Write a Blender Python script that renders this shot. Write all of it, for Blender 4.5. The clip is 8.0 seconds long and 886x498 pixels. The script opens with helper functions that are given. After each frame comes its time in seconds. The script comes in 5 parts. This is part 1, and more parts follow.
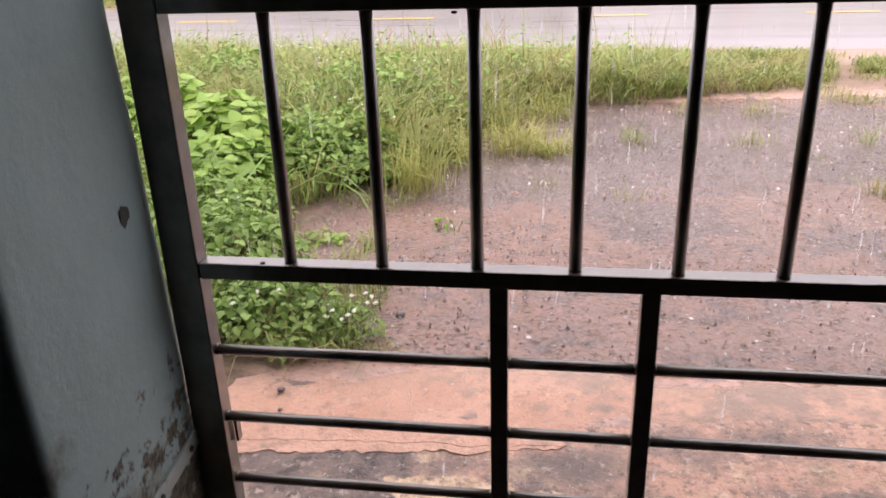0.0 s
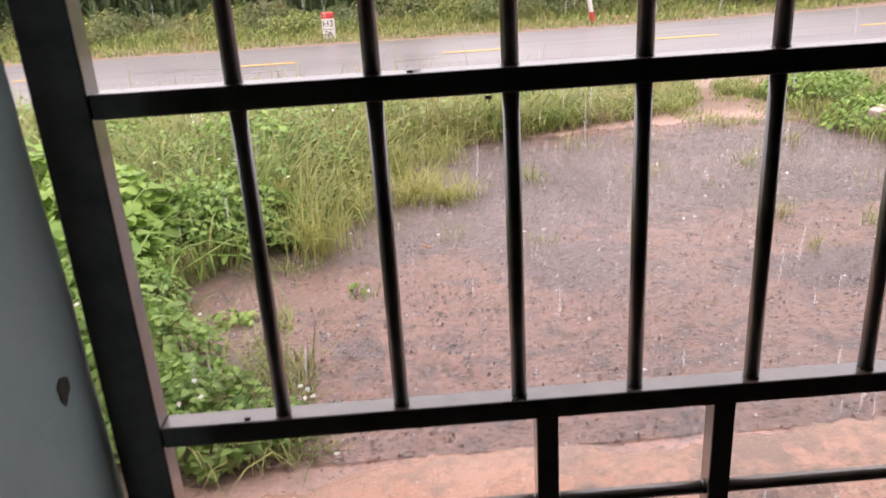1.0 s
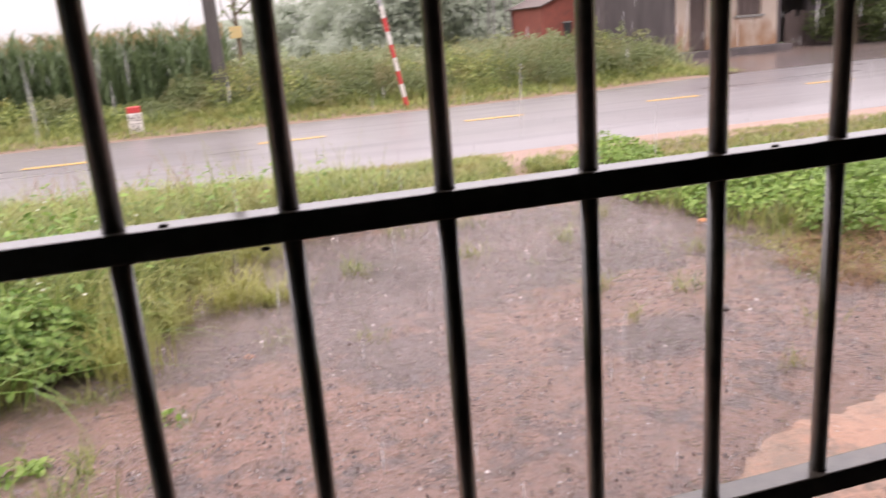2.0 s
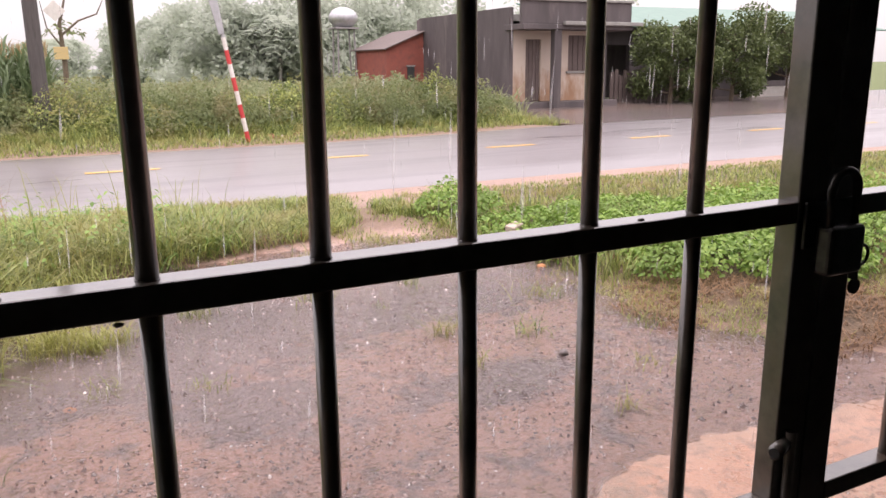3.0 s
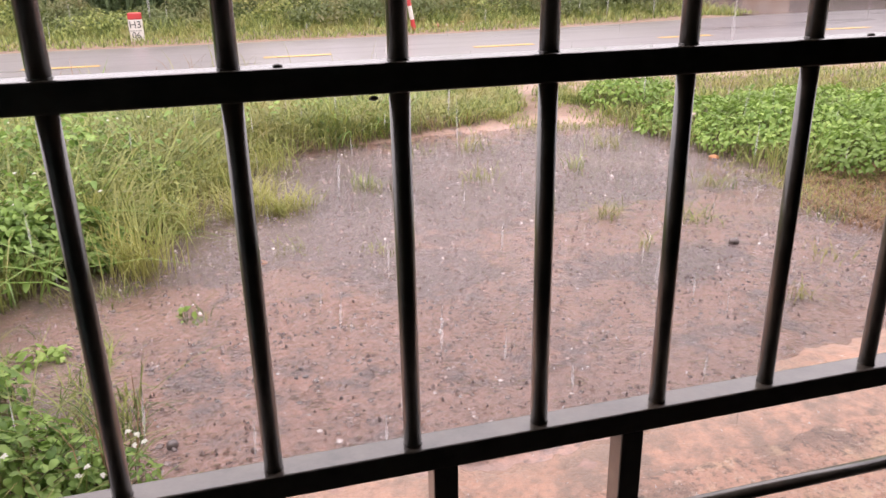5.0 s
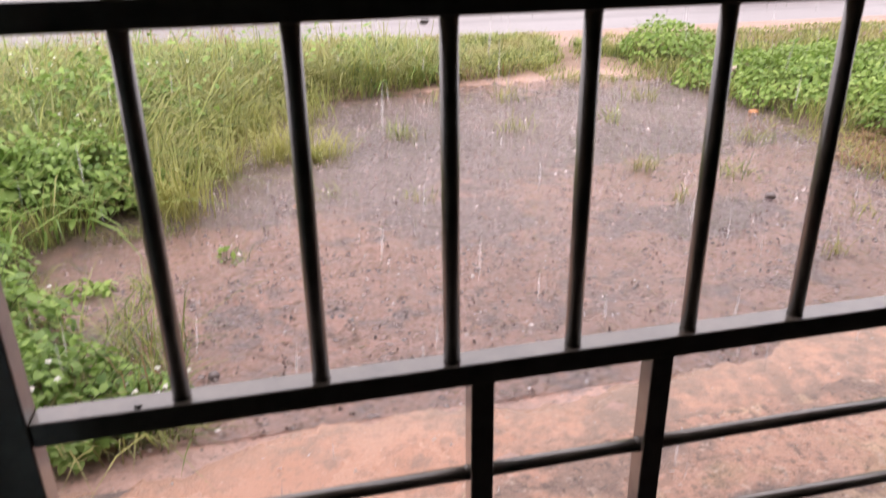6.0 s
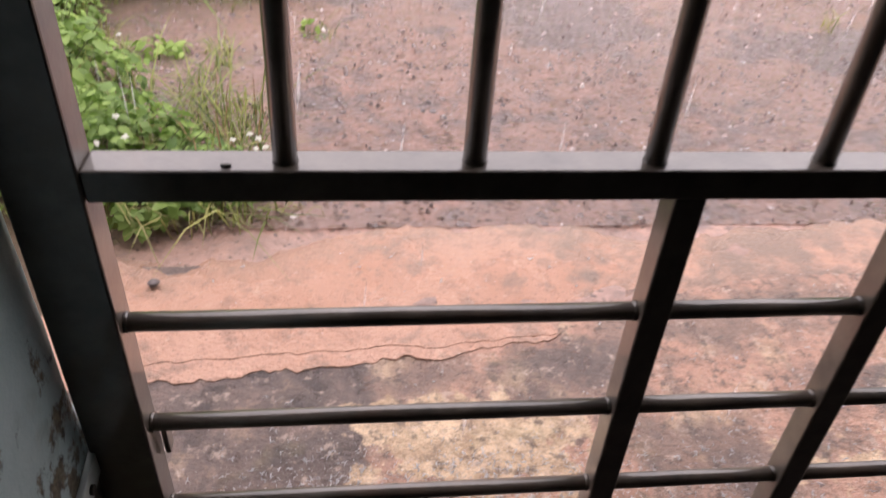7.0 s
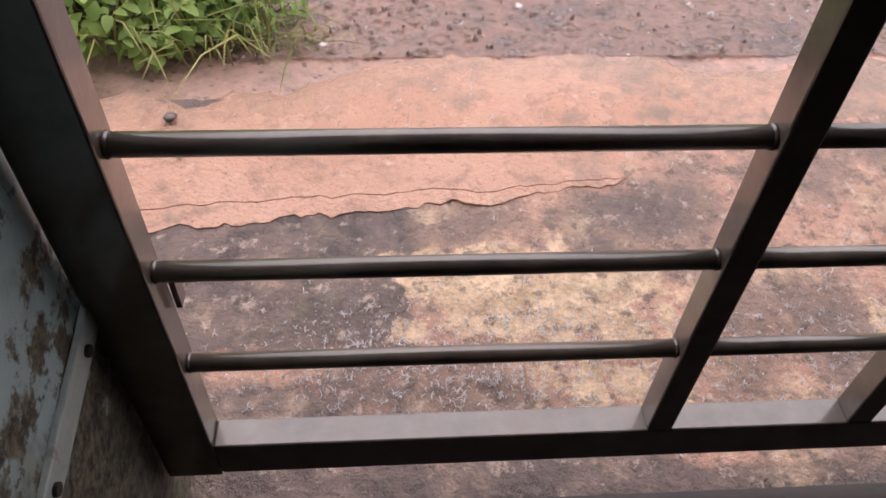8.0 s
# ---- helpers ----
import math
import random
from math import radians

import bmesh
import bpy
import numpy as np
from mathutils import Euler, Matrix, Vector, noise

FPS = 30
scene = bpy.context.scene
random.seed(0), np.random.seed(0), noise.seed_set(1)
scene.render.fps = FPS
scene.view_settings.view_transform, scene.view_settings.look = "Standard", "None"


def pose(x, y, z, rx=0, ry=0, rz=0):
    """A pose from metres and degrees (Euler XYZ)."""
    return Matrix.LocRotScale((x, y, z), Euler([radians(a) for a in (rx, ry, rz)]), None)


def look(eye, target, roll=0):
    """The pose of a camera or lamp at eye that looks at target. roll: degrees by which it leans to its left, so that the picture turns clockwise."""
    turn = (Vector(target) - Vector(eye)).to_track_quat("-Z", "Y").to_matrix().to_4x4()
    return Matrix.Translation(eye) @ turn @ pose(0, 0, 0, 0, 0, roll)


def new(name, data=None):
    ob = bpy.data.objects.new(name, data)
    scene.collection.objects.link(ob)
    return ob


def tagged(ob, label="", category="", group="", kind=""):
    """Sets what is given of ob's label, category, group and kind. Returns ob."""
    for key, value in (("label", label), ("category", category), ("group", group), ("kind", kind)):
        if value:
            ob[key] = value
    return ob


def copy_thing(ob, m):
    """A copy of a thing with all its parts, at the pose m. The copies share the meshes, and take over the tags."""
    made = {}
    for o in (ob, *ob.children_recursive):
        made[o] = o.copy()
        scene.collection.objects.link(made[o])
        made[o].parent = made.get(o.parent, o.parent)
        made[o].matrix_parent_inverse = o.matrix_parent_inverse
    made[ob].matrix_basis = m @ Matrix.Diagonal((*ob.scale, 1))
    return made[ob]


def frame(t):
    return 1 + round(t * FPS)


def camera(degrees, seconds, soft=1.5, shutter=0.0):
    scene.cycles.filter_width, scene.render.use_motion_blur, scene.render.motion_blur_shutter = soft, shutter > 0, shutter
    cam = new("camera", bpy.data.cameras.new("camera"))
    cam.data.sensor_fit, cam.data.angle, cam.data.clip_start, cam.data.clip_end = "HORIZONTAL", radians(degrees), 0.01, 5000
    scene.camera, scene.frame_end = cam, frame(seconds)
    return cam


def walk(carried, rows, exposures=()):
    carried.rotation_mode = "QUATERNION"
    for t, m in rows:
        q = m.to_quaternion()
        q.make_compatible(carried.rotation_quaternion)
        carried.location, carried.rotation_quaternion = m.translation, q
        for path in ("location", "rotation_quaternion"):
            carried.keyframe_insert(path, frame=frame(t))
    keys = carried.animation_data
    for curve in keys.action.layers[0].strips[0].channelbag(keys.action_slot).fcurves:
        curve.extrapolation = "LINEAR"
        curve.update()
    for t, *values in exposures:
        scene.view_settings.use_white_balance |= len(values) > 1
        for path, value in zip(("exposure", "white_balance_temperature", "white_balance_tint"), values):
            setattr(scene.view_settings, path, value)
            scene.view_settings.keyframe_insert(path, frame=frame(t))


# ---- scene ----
cam = camera(59.4, 8.0, shutter=0.3)
PATH = [
    (0, (0.003, 0.01, 1.333), (-0.286, 1.833, 0.564), -1.9),
    (0.5, (-0.174, 0.134, 1.356), (-0.291, 1.984, 0.605), -3.2),
    (1, (-0.246, 0.262, 1.374), (-0.193, 2.134, 0.67), -3.6),
    (1.5, (-0.207, 0.381, 1.395), (-0.037, 2.281, 0.793), -4.6),
    (2, (-0.176, 0.425, 1.407), (0.317, 2.287, 0.868), -4.5),
    (2.2, (-0.171, 0.44, 1.421), (0.477, 2.261, 0.907), -4.2),
    (3.3, (-0.213, 0.489, 1.434), (0.685, 2.215, 0.972), -0.2),
    (3.5, (-0.226, 0.495, 1.418), (0.643, 2.226, 0.923), 0.3),
    (4, (-0.256, 0.502, 1.385), (0.493, 2.259, 0.791), 0.7),
    (4.5, (-0.275, 0.491, 1.348), (0.323, 2.279, 0.681), -0.2),
    (4.7, (-0.294, 0.463, 1.342), (0.25, 2.259, 0.653), -0.6),
    (5.8, (-0.292, 0.383, 1.357), (0.133, 2.192, 0.616), -1.4),
    (6, (-0.32, 0.38, 1.324), (0.083, 2.164, 0.514), -0.8),
    (6.5, (-0.391, 0.435, 1.25), (-0.048, 2.124, 0.235), 2.1),
    (7, (-0.395, 0.617, 1.15), (-0.168, 2.189, -0.066), 4.3),
    (7.5, (-0.398, 0.729, 1.026), (-0.256, 2.144, -0.38), 3.9),
    (8, (-0.406, 0.742, 1.009), (-0.273, 2.058, -0.49), 3.1),
]
walk(cam, [(t, look(eye, target, roll)) for t, eye, target, roll in PATH], [(0.0, 0.82), (1.0, 0.75), (2.0, 0.63), (3.5, 0.61), (4.5, 0.70), (6.5, 0.76), (7.5, 0.83), (8.0, 0.79)])

# ---- light ----
world = bpy.data.worlds.new("overcast_sky")
scene.world = world
world.use_nodes = True
wt = world.node_tree
wt.nodes.clear()
w_out = wt.nodes.new("ShaderNodeOutputWorld")
w_bg = wt.nodes.new("ShaderNodeBackground")
w_sky = wt.nodes.new("ShaderNodeTexSky")
w_sky.sky_type, w_sky.sun_disc = "NISHITA", False
w_sky.sun_elevation, w_sky.sun_rotation = radians(62), radians(150)
w_scale = wt.nodes.new("ShaderNodeVectorMath")
w_scale.operation = "SCALE"
w_scale.inputs["Scale"].default_value = 0.012
w_tc = wt.nodes.new("ShaderNodeTexCoord")
w_sep = wt.nodes.new("ShaderNodeSeparateXYZ")
w_ramp = wt.nodes.new("ShaderNodeMapRange")
w_ramp.inputs["From Min"].default_value, w_ramp.inputs["From Max"].default_value = 0.0, 1.0
w_ramp.inputs["To Min"].default_value, w_ramp.inputs["To Max"].default_value = 0.58, 2.2
w_cloud = wt.nodes.new("ShaderNodeVectorMath")
w_cloud.operation = "SCALE"
w_cloud.inputs[0].default_value = (1.015, 0.897, 0.938)
w_add = wt.nodes.new("ShaderNodeVectorMath")
wt.links.new(w_sky.outputs[0], w_scale.inputs[0])
wt.links.new(w_tc.outputs["Generated"], w_sep.inputs[0])
wt.links.new(w_sep.outputs["Z"], w_ramp.inputs["Value"])
wt.links.new(w_ramp.outputs[0], w_cloud.inputs["Scale"])
wt.links.new(w_scale.outputs[0], w_add.inputs[0])
wt.links.new(w_cloud.outputs[0], w_add.inputs[1])
wt.links.new(w_add.outputs[0], w_bg.inputs["Color"])
wt.links.new(w_bg.outputs[0], w_out.inputs[0])
w_bg.inputs["Strength"].default_value = 1.0

sun = bpy.data.lights.new("sun", "SUN")
sun.energy, sun.angle, sun.color = 0.9, radians(50), (1.0, 0.97, 0.93)
sun_ob = new("sun", sun)
sun_ob.matrix_world = look((0, 0, 30), (-6.0, -10.0 + 22.0, 0))


# ---- materials ----
class Mat:
    """A small node-material writer."""

    def __init__(self, name, rough=0.6, metal=0.0, spec=0.5):
        self.m = bpy.data.materials.new(name)
        self.m.use_nodes = True
        self.t = self.m.node_tree
        self.b = self.t.nodes["Principled BSDF"]
        self.out = self.t.nodes["Material Output"]
        self.b.inputs["Roughness"].default_value = rough
        self.b.inputs["Metallic"].default_value = metal
        self.b.inputs["Specular IOR Level"].default_value = spec
        self.pos = self.t.nodes.new("ShaderNodeNewGeometry")

    def put(self, a, b):
        self.t.links.new(a, b)

    def noise(self, scale, detail=4, rough=0.55, stretch=(1, 1, 1), shift=(0, 0, 0), local=False):
        src = self.pos.outputs["Position"]
        if local:
            src = self.t.nodes.new("ShaderNodeTexCoord").outputs["Object"]
        mp = self.t.nodes.new("ShaderNodeMapping")
        mp.inputs["Scale"].default_value = stretch
        mp.inputs["Location"].default_value = shift
        n = self.t.nodes.new("ShaderNodeTexNoise")
        n.inputs["Scale"].default_value, n.inputs["Detail"].default_value, n.inputs["Roughness"].default_value = scale, detail, rough
        self.put(src, mp.inputs[0])
        self.put(mp.outputs[0], n.inputs["Vector"])
        return n.outputs["Fac"]

    def voronoi(self, scale, feature="F1", out="Distance", stretch=(1, 1, 1)):
        mp = self.t.nodes.new("ShaderNodeMapping")
        mp.inputs["Scale"].default_value = stretch
        n = self.t.nodes.new("ShaderNodeTexVoronoi")
        n.feature = feature
        n.inputs["Scale"].default_value = scale
        self.put(self.pos.outputs["Position"], mp.inputs[0])
        self.put(mp.outputs[0], n.inputs["Vector"])
        return n.outputs[out]

    def attr(self, name):
        n = self.t.nodes.new("ShaderNodeAttribute")
        n.attribute_name = name
        return n.outputs["Fac"]

    def island(self):
        return self.pos.outputs["Random Per Island"]

    def piece(self):
        return self.t.nodes.new("ShaderNodeObjectInfo").outputs["Random"]

    def axis(self, which):
        s = self.t.nodes.new("ShaderNodeSeparateXYZ")
        self.put(self.pos.outputs["Position"], s.inputs[0])
        return s.outputs[which]

    def ramp(self, fac, stops):
        r = self.t.nodes.new("ShaderNodeValToRGB")
        while len(r.color_ramp.elements) < len(stops):
            r.color_ramp.elements.new(0.5)
        for e, (p, c) in zip(r.color_ramp.elements, stops):
            e.position = p
            e.color = (c, c, c, 1) if isinstance(c, (int, float)) else (*c, 1)
        self.put(fac, r.inputs[0])
        return r.outputs[0]

    def mix(self, fac, a, b, kind="MIX"):
        n = self.t.nodes.new("ShaderNodeMix")
        n.data_type, n.blend_type = "RGBA", kind
        for i, v in ((0, fac), (6, a), (7, b)):
            s = n.inputs[i]
            if isinstance(v, (int, float)):
                s.default_value = (v, v, v, 1) if i else v
            elif isinstance(v, tuple):
                s.default_value = (*v, 1)
            else:
                self.put(v, s)
        return n.outputs[2]

    def math(self, op, a, b=0.0):
        n = self.t.nodes.new("ShaderNodeMath")
        n.operation = op
        for v, s in ((a, n.inputs[0]), (b, n.inputs[1])):
            if isinstance(v, (int, float)):
                s.default_value = v
            else:
                self.put(v, s)
        return n.outputs[0]

    def color(self, c):
        if isinstance(c, tuple):
            self.b.inputs["Base Color"].default_value = (*c, 1)
        else:
            self.put(c, self.b.inputs["Base Color"])
        return self

    def rough(self, r):
        self.put(r, self.b.inputs["Roughness"])
        return self

    def bump(self, h, strength=0.3, dist=0.01):
        n = self.t.nodes.new("ShaderNodeBump")
        n.inputs["Strength"].default_value, n.inputs["Distance"].default_value = strength, dist
        self.put(h, n.inputs["Height"])
        self.put(n.outputs[0], self.b.inputs["Normal"])
        return n.outputs[0]


def mat_ground():
    """Rose-brown clay, mottled, with grey gravel drifts, soil under the plants and far turf; dark flecks paint grit and
    the dark sides of drop dimples.
    """
    m = Mat("muddy_ground", 0.4)
    n1, n2, n3 = m.noise(1.1, 5), m.noise(9, 6, 0.65), m.noise(60, 4, 0.7)
    clay = m.mix(m.ramp(n2, ((0.35, 0.0), (0.65, 1.0))), (0.50, 0.31, 0.25), (0.31, 0.212, 0.18))
    clay = m.mix(m.ramp(n1, ((0.42, 0.0), (0.68, 0.8))), clay, (0.50, 0.325, 0.265))
    clay = m.mix(m.ramp(m.noise(26, 5, 0.7, shift=(4, 4, 0)), ((0.5, 0.0), (0.68, 0.7))), clay, (0.22, 0.158, 0.14))
    pebbles = m.voronoi(38, out="Color")
    gravel = m.mix(0.5, m.ramp(m.math("ADD", m.math("MULTIPLY", n3, 0.6), m.math("MULTIPLY", n2, 0.4)), ((0.35, (0.10, 0.085, 0.096)), (0.62, (0.34, 0.29, 0.305)))), m.ramp(pebbles, ((0.0, (0.045, 0.04, 0.046)), (1.0, (0.22, 0.18, 0.178)))))
    fac = m.ramp(m.math("ADD", m.attr("gravel"), m.math("ADD", m.math("MULTIPLY", m.math("SUBTRACT", n2, 0.5), 1.5), m.math("MULTIPLY", m.math("SUBTRACT", m.noise(3.3, 4, shift=(9, 2, 0)), 0.5), 1.6))), ((0.22, 0.0), (0.55, 1.0)))
    col = m.mix(fac, clay, gravel)
    ragged = m.math("MULTIPLY", m.math("SUBTRACT", n3, 0.5), 0.5)
    # Flecks: grit, and dark sides of rain dimples painted into the ground.
    speck = m.math("MAXIMUM", m.ramp(m.math("ADD", m.voronoi(17), ragged), ((0.08, 1.0), (0.2, 0.0))), m.ramp(m.math("ADD", m.voronoi(34, stretch=(1, 1.3, 1)), ragged), ((0.12, 0.9), (0.24, 0.0))))
    col = m.mix(m.math("MULTIPLY", speck, m.ramp(n1, ((0.30, 0.4), (0.52, 0.85)))), col, (0.085, 0.065, 0.06))
    soil = m.mix(m.ramp(m.math("ADD", m.math("MULTIPLY", n2, 0.6), m.math("MULTIPLY", n3, 0.4)), ((0.38, 0.0), (0.62, 1.0))), (0.075, 0.052, 0.033), (0.20, 0.138, 0.088))
    col = m.mix(m.attr("soil"), col, soil)
    turf = m.mix(m.noise(0.4, 6), (0.13, 0.14, 0.05), (0.09, 0.13, 0.04))
    m.color(m.mix(m.attr("turf"), col, turf))
    m.rough(m.ramp(m.attr("soil"), ((0.0, 0.4), (0.8, 0.9))))
    m.bump(m.math("ADD", m.math("MULTIPLY", n3, 0.5), m.math("ADD", n2, m.math("MULTIPLY", m.voronoi(38), 0.6))), 0.55, 0.016)
    return m.m


def mat_water():
    """Shallow muddy rainwater: see-through, tinted, beaten by drops into small peaks and rings."""
    m = Mat("rain_water")
    t = m.t
    trans = t.nodes.new("ShaderNodeBsdfTransparent")
    trans.inputs[0].default_value = (0.93, 0.885, 0.87, 1)
    mud = t.nodes.new("ShaderNodeBsdfDiffuse")
    m.put(m.mix(m.noise(1.4, 4), (0.44, 0.315, 0.275), (0.36, 0.275, 0.26)), mud.inputs[0])
    body = t.nodes.new("ShaderNodeMixShader")
    m.put(m.ramp(m.noise(0.9, 5, shift=(3, 1, 0)), ((0.35, 0.06), (0.7, 0.28))), body.inputs[0])
    m.put(trans.outputs[0], body.inputs[1])
    m.put(mud.outputs[0], body.inputs[2])
    gloss = t.nodes.new("ShaderNodeBsdfGlossy")
    gloss.inputs["Roughness"].default_value = 0.08
    fres = t.nodes.new("ShaderNodeFresnel")
    fres.inputs[0].default_value = 1.55
    rings = t.nodes.new("ShaderNodeMath")
    rings.operation = "SINE"
    m.put(m.math("MULTIPLY", m.voronoi(9), 32.0), rings.inputs[0])
    fade = m.ramp(m.voronoi(9), ((0.05, 1.0), (0.42, 0.0)))
    peaks = m.math("MAXIMUM", m.ramp(m.voronoi(16), ((0.0, 1.0), (0.20, 0.0))), m.ramp(m.voronoi(29, stretch=(1, 1.2, 1)), ((0.0, 0.8), (0.24, 0.0))))
    h = m.math("ADD", m.math("MULTIPLY", rings.outputs[0], m.math("MULTIPLY", fade, 0.7)), m.math("ADD", m.math("MULTIPLY", m.noise(34, 4, 0.65), 1.6), m.math("MULTIPLY", peaks, 2.6)))
    bump = m.bump(h, 0.75, 0.009)
    m.put(bump, gloss.inputs["Normal"])
    m.put(bump, fres.inputs["Normal"])
    top = t.nodes.new("ShaderNodeMixShader")
    m.put(fres.outputs[0], top.inputs[0])
    m.put(body.outputs[0], top.inputs[1])
    m.put(gloss.outputs[0], top.inputs[2])
    m.put(top.outputs[0], m.out.inputs[0])
    return m.m


def mat_slab():
    """Old wet concrete with clay wash, dark mould and pale scoured patches, painted darker in a strip under the gate.
    """
    m = Mat("wet_stained_concrete", 0.25)
    a, b, c, d = m.noise(2.6, 6, 0.6), m.noise(11, 7, 0.66), m.noise(70, 4, 0.7), m.noise(4.2, 5, 0.6, shift=(7.3, 2.1, 0))
    mixd = m.math("ADD", m.math("MULTIPLY", a, 0.7), m.math("MULTIPLY", b, 0.3))
    col = m.ramp(mixd, ((0.38, (0.16, 0.115, 0.098)), (0.47, (0.30, 0.195, 0.15)), (0.53, (0.50, 0.29, 0.21)), (0.66, (0.58, 0.36, 0.26))))
    grime_shade = m.mix(m.ramp(b, ((0.38, 0.0), (0.62, 1.0))), (0.06, 0.048, 0.046), (0.20, 0.148, 0.128))
    col = m.mix(m.ramp(m.math("ADD", m.attr("dark"), m.math("MULTIPLY", m.math("SUBTRACT", b, 0.5), 1.3)), ((0.38, 0.0), (0.54, 0.92))), col, grime_shade)
    pale = m.ramp(m.math("ADD", m.math("MULTIPLY", d, 0.65), m.math("MULTIPLY", b, 0.35)), ((0.54, 0.0), (0.60, 0.45)))
    scour = m.ramp(m.math("ADD", m.attr("pale"), m.math("MULTIPLY", m.math("SUBTRACT", b, 0.5), 2.0)), ((0.42, 0.0), (0.52, 0.95)))
    col = m.mix(m.math("MAXIMUM", pale, scour), col, m.mix(m.ramp(m.noise(19, 6, 0.7, shift=(2, 2, 0)), ((0.4, 0.0), (0.62, 1.0))), (0.80, 0.60, 0.40), (0.42, 0.29, 0.18)))
    e = m.noise(30, 6, 0.72, shift=(3, 5, 0))
    col = m.mix(m.ramp(e, ((0.53, 0.0), (0.61, 0.72))), col, (0.10, 0.074, 0.062))
    col = m.mix(m.ramp(m.noise(5, 5, shift=(1, 9, 0)), ((0.60, 0.0), (0.72, 0.4))), col, (0.30, 0.25, 0.12))
    col = m.mix(m.ramp(m.noise(24, 6, 0.75, shift=(8, 2, 0)), ((0.56, 0.0), (0.64, 0.6))), col, (0.66, 0.52, 0.43))
    col = m.mix(m.ramp(c, ((0.35, 0.35), (0.5, 0.0))), col, (0.10, 0.075, 0.065))
    m.color(col)
    m.rough(m.ramp(b, ((0.3, 0.16), (0.7, 0.5))))
    m.bump(m.math("ADD", m.math("MULTIPLY", c, 0.7), m.math("ADD", b, e)), 0.8, 0.010)
    return m.m


def mat_screed():
    m = Mat("wet_clay_screed", 0.32)
    a, b, c = m.noise(2.2, 5), m.noise(16, 6, 0.65), m.noise(90, 3, 0.7)
    col = m.mix(m.ramp(a, ((0.38, 0.0), (0.62, 1.0))), (0.49, 0.265, 0.178), (0.57, 0.34, 0.248))
    col = m.mix(m.ramp(b, ((0.52, 0.0), (0.68, 0.85))), col, (0.33, 0.195, 0.14))
    grit = m.math("MAXIMUM", m.ramp(m.voronoi(55), ((0.10, 0.8), (0.17, 0.0))), m.ramp(m.noise(48, 5, 0.7, shift=(6, 1, 0)), ((0.56, 0.0), (0.70, 0.7))))
    col = m.mix(grit, col, (0.30, 0.18, 0.13))
    col = m.mix(m.ramp(m.noise(30, 5, 0.7, shift=(1, 6, 0)), ((0.58, 0.0), (0.72, 0.7))), col, (0.66, 0.45, 0.35))
    wash = m.ramp(m.math("ADD", m.math("MULTIPLY", m.attr("wash"), 0.11), m.math("ADD", m.math("MULTIPLY", m.noise(3.1, 6, 0.62, shift=(4, 4, 0)), 0.6), m.math("MULTIPLY", b, 0.4))), ((0.53, 0.0), (0.66, 0.85)))
    col = m.mix(wash, col, m.mix(c, (0.20, 0.15, 0.125), (0.32, 0.235, 0.18)))
    silt = m.ramp(m.math("ADD", m.math("MULTIPLY", m.attr("film"), 0.42), m.math("ADD", m.math("MULTIPLY", m.noise(2.4, 6, 0.65, shift=(1, 8, 0)), 0.6), m.math("MULTIPLY", b, 0.35))), ((0.55, 0.0), (0.95, 0.9)))
    col = m.mix(silt, col, m.mix(m.ramp(c, ((0.35, 0.0), (0.65, 1.0))), (0.27, 0.195, 0.155), (0.47, 0.315, 0.235)))
    m.color(col)
    m.rough(m.ramp(a, ((0.3, 0.15), (0.7, 0.45))))
    m.bump(m.math("ADD", m.math("MULTIPLY", c, 0.9), b), 0.8, 0.010)
    return m.m


def mat_asphalt():
    m = Mat("wet_asphalt", 0.2, spec=0.7)
    m.b.inputs["Coat Weight"].default_value, m.b.inputs["Coat Roughness"].default_value = 0.5, 0.28
    n, f = m.noise(0.5, 5, stretch=(0.25, 1, 1)), m.noise(70, 3, 0.7)
    wet = m.noise(0.9, 6, 0.65, stretch=(0.16, 1.5, 1), shift=(3, 7, 0))
    col = m.mix(f, (0.115, 0.098, 0.104), (0.175, 0.148, 0.154))
    m.color(m.mix(m.ramp(wet, ((0.5, 0.0), (0.66, 0.45))), col, (0.08, 0.07, 0.074)))
    m.rough(m.math("ADD", m.ramp(n, ((0.35, 0.26), (0.62, 0.42))), m.ramp(wet, ((0.5, 0.0), (0.66, 0.16)))))
    m.bump(m.math("ADD", m.math("MULTIPLY", f, 0.6), m.math("ADD", m.noise(18, 3), m.math("MULTIPLY", m.noise(3.5, 5, 0.7, stretch=(0.35, 1.6, 1)), 1.5))), 0.24, 0.006)
    return m.m


def mat_plain(name, c1, c2, rough=0.6, scale=14, metal=0.0, bump=0.2, stain=None, stain_at=(0.55, 0.7), stretch=(1, 1, 1), dist=0.004):
    m = Mat(name, rough, metal)
    n, f = m.noise(scale, 6, 0.6, stretch), m.noise(scale * 8, 3, 0.7)
    col = m.mix(m.ramp(n, ((0.3, 0.0), (0.7, 1.0))), c1, c2)
    if stain:
        s = m.noise(scale * 0.45, 7, 0.68, stretch, (5.2, 3.3, 1.7))
        col = m.mix(m.ramp(s, ((stain_at[0], 0.0), (stain_at[1], 0.9))), col, stain)
    m.color(col)
    m.bump(m.math("ADD", m.math("MULTIPLY", f, 0.4), n), bump, dist)
    return m.m


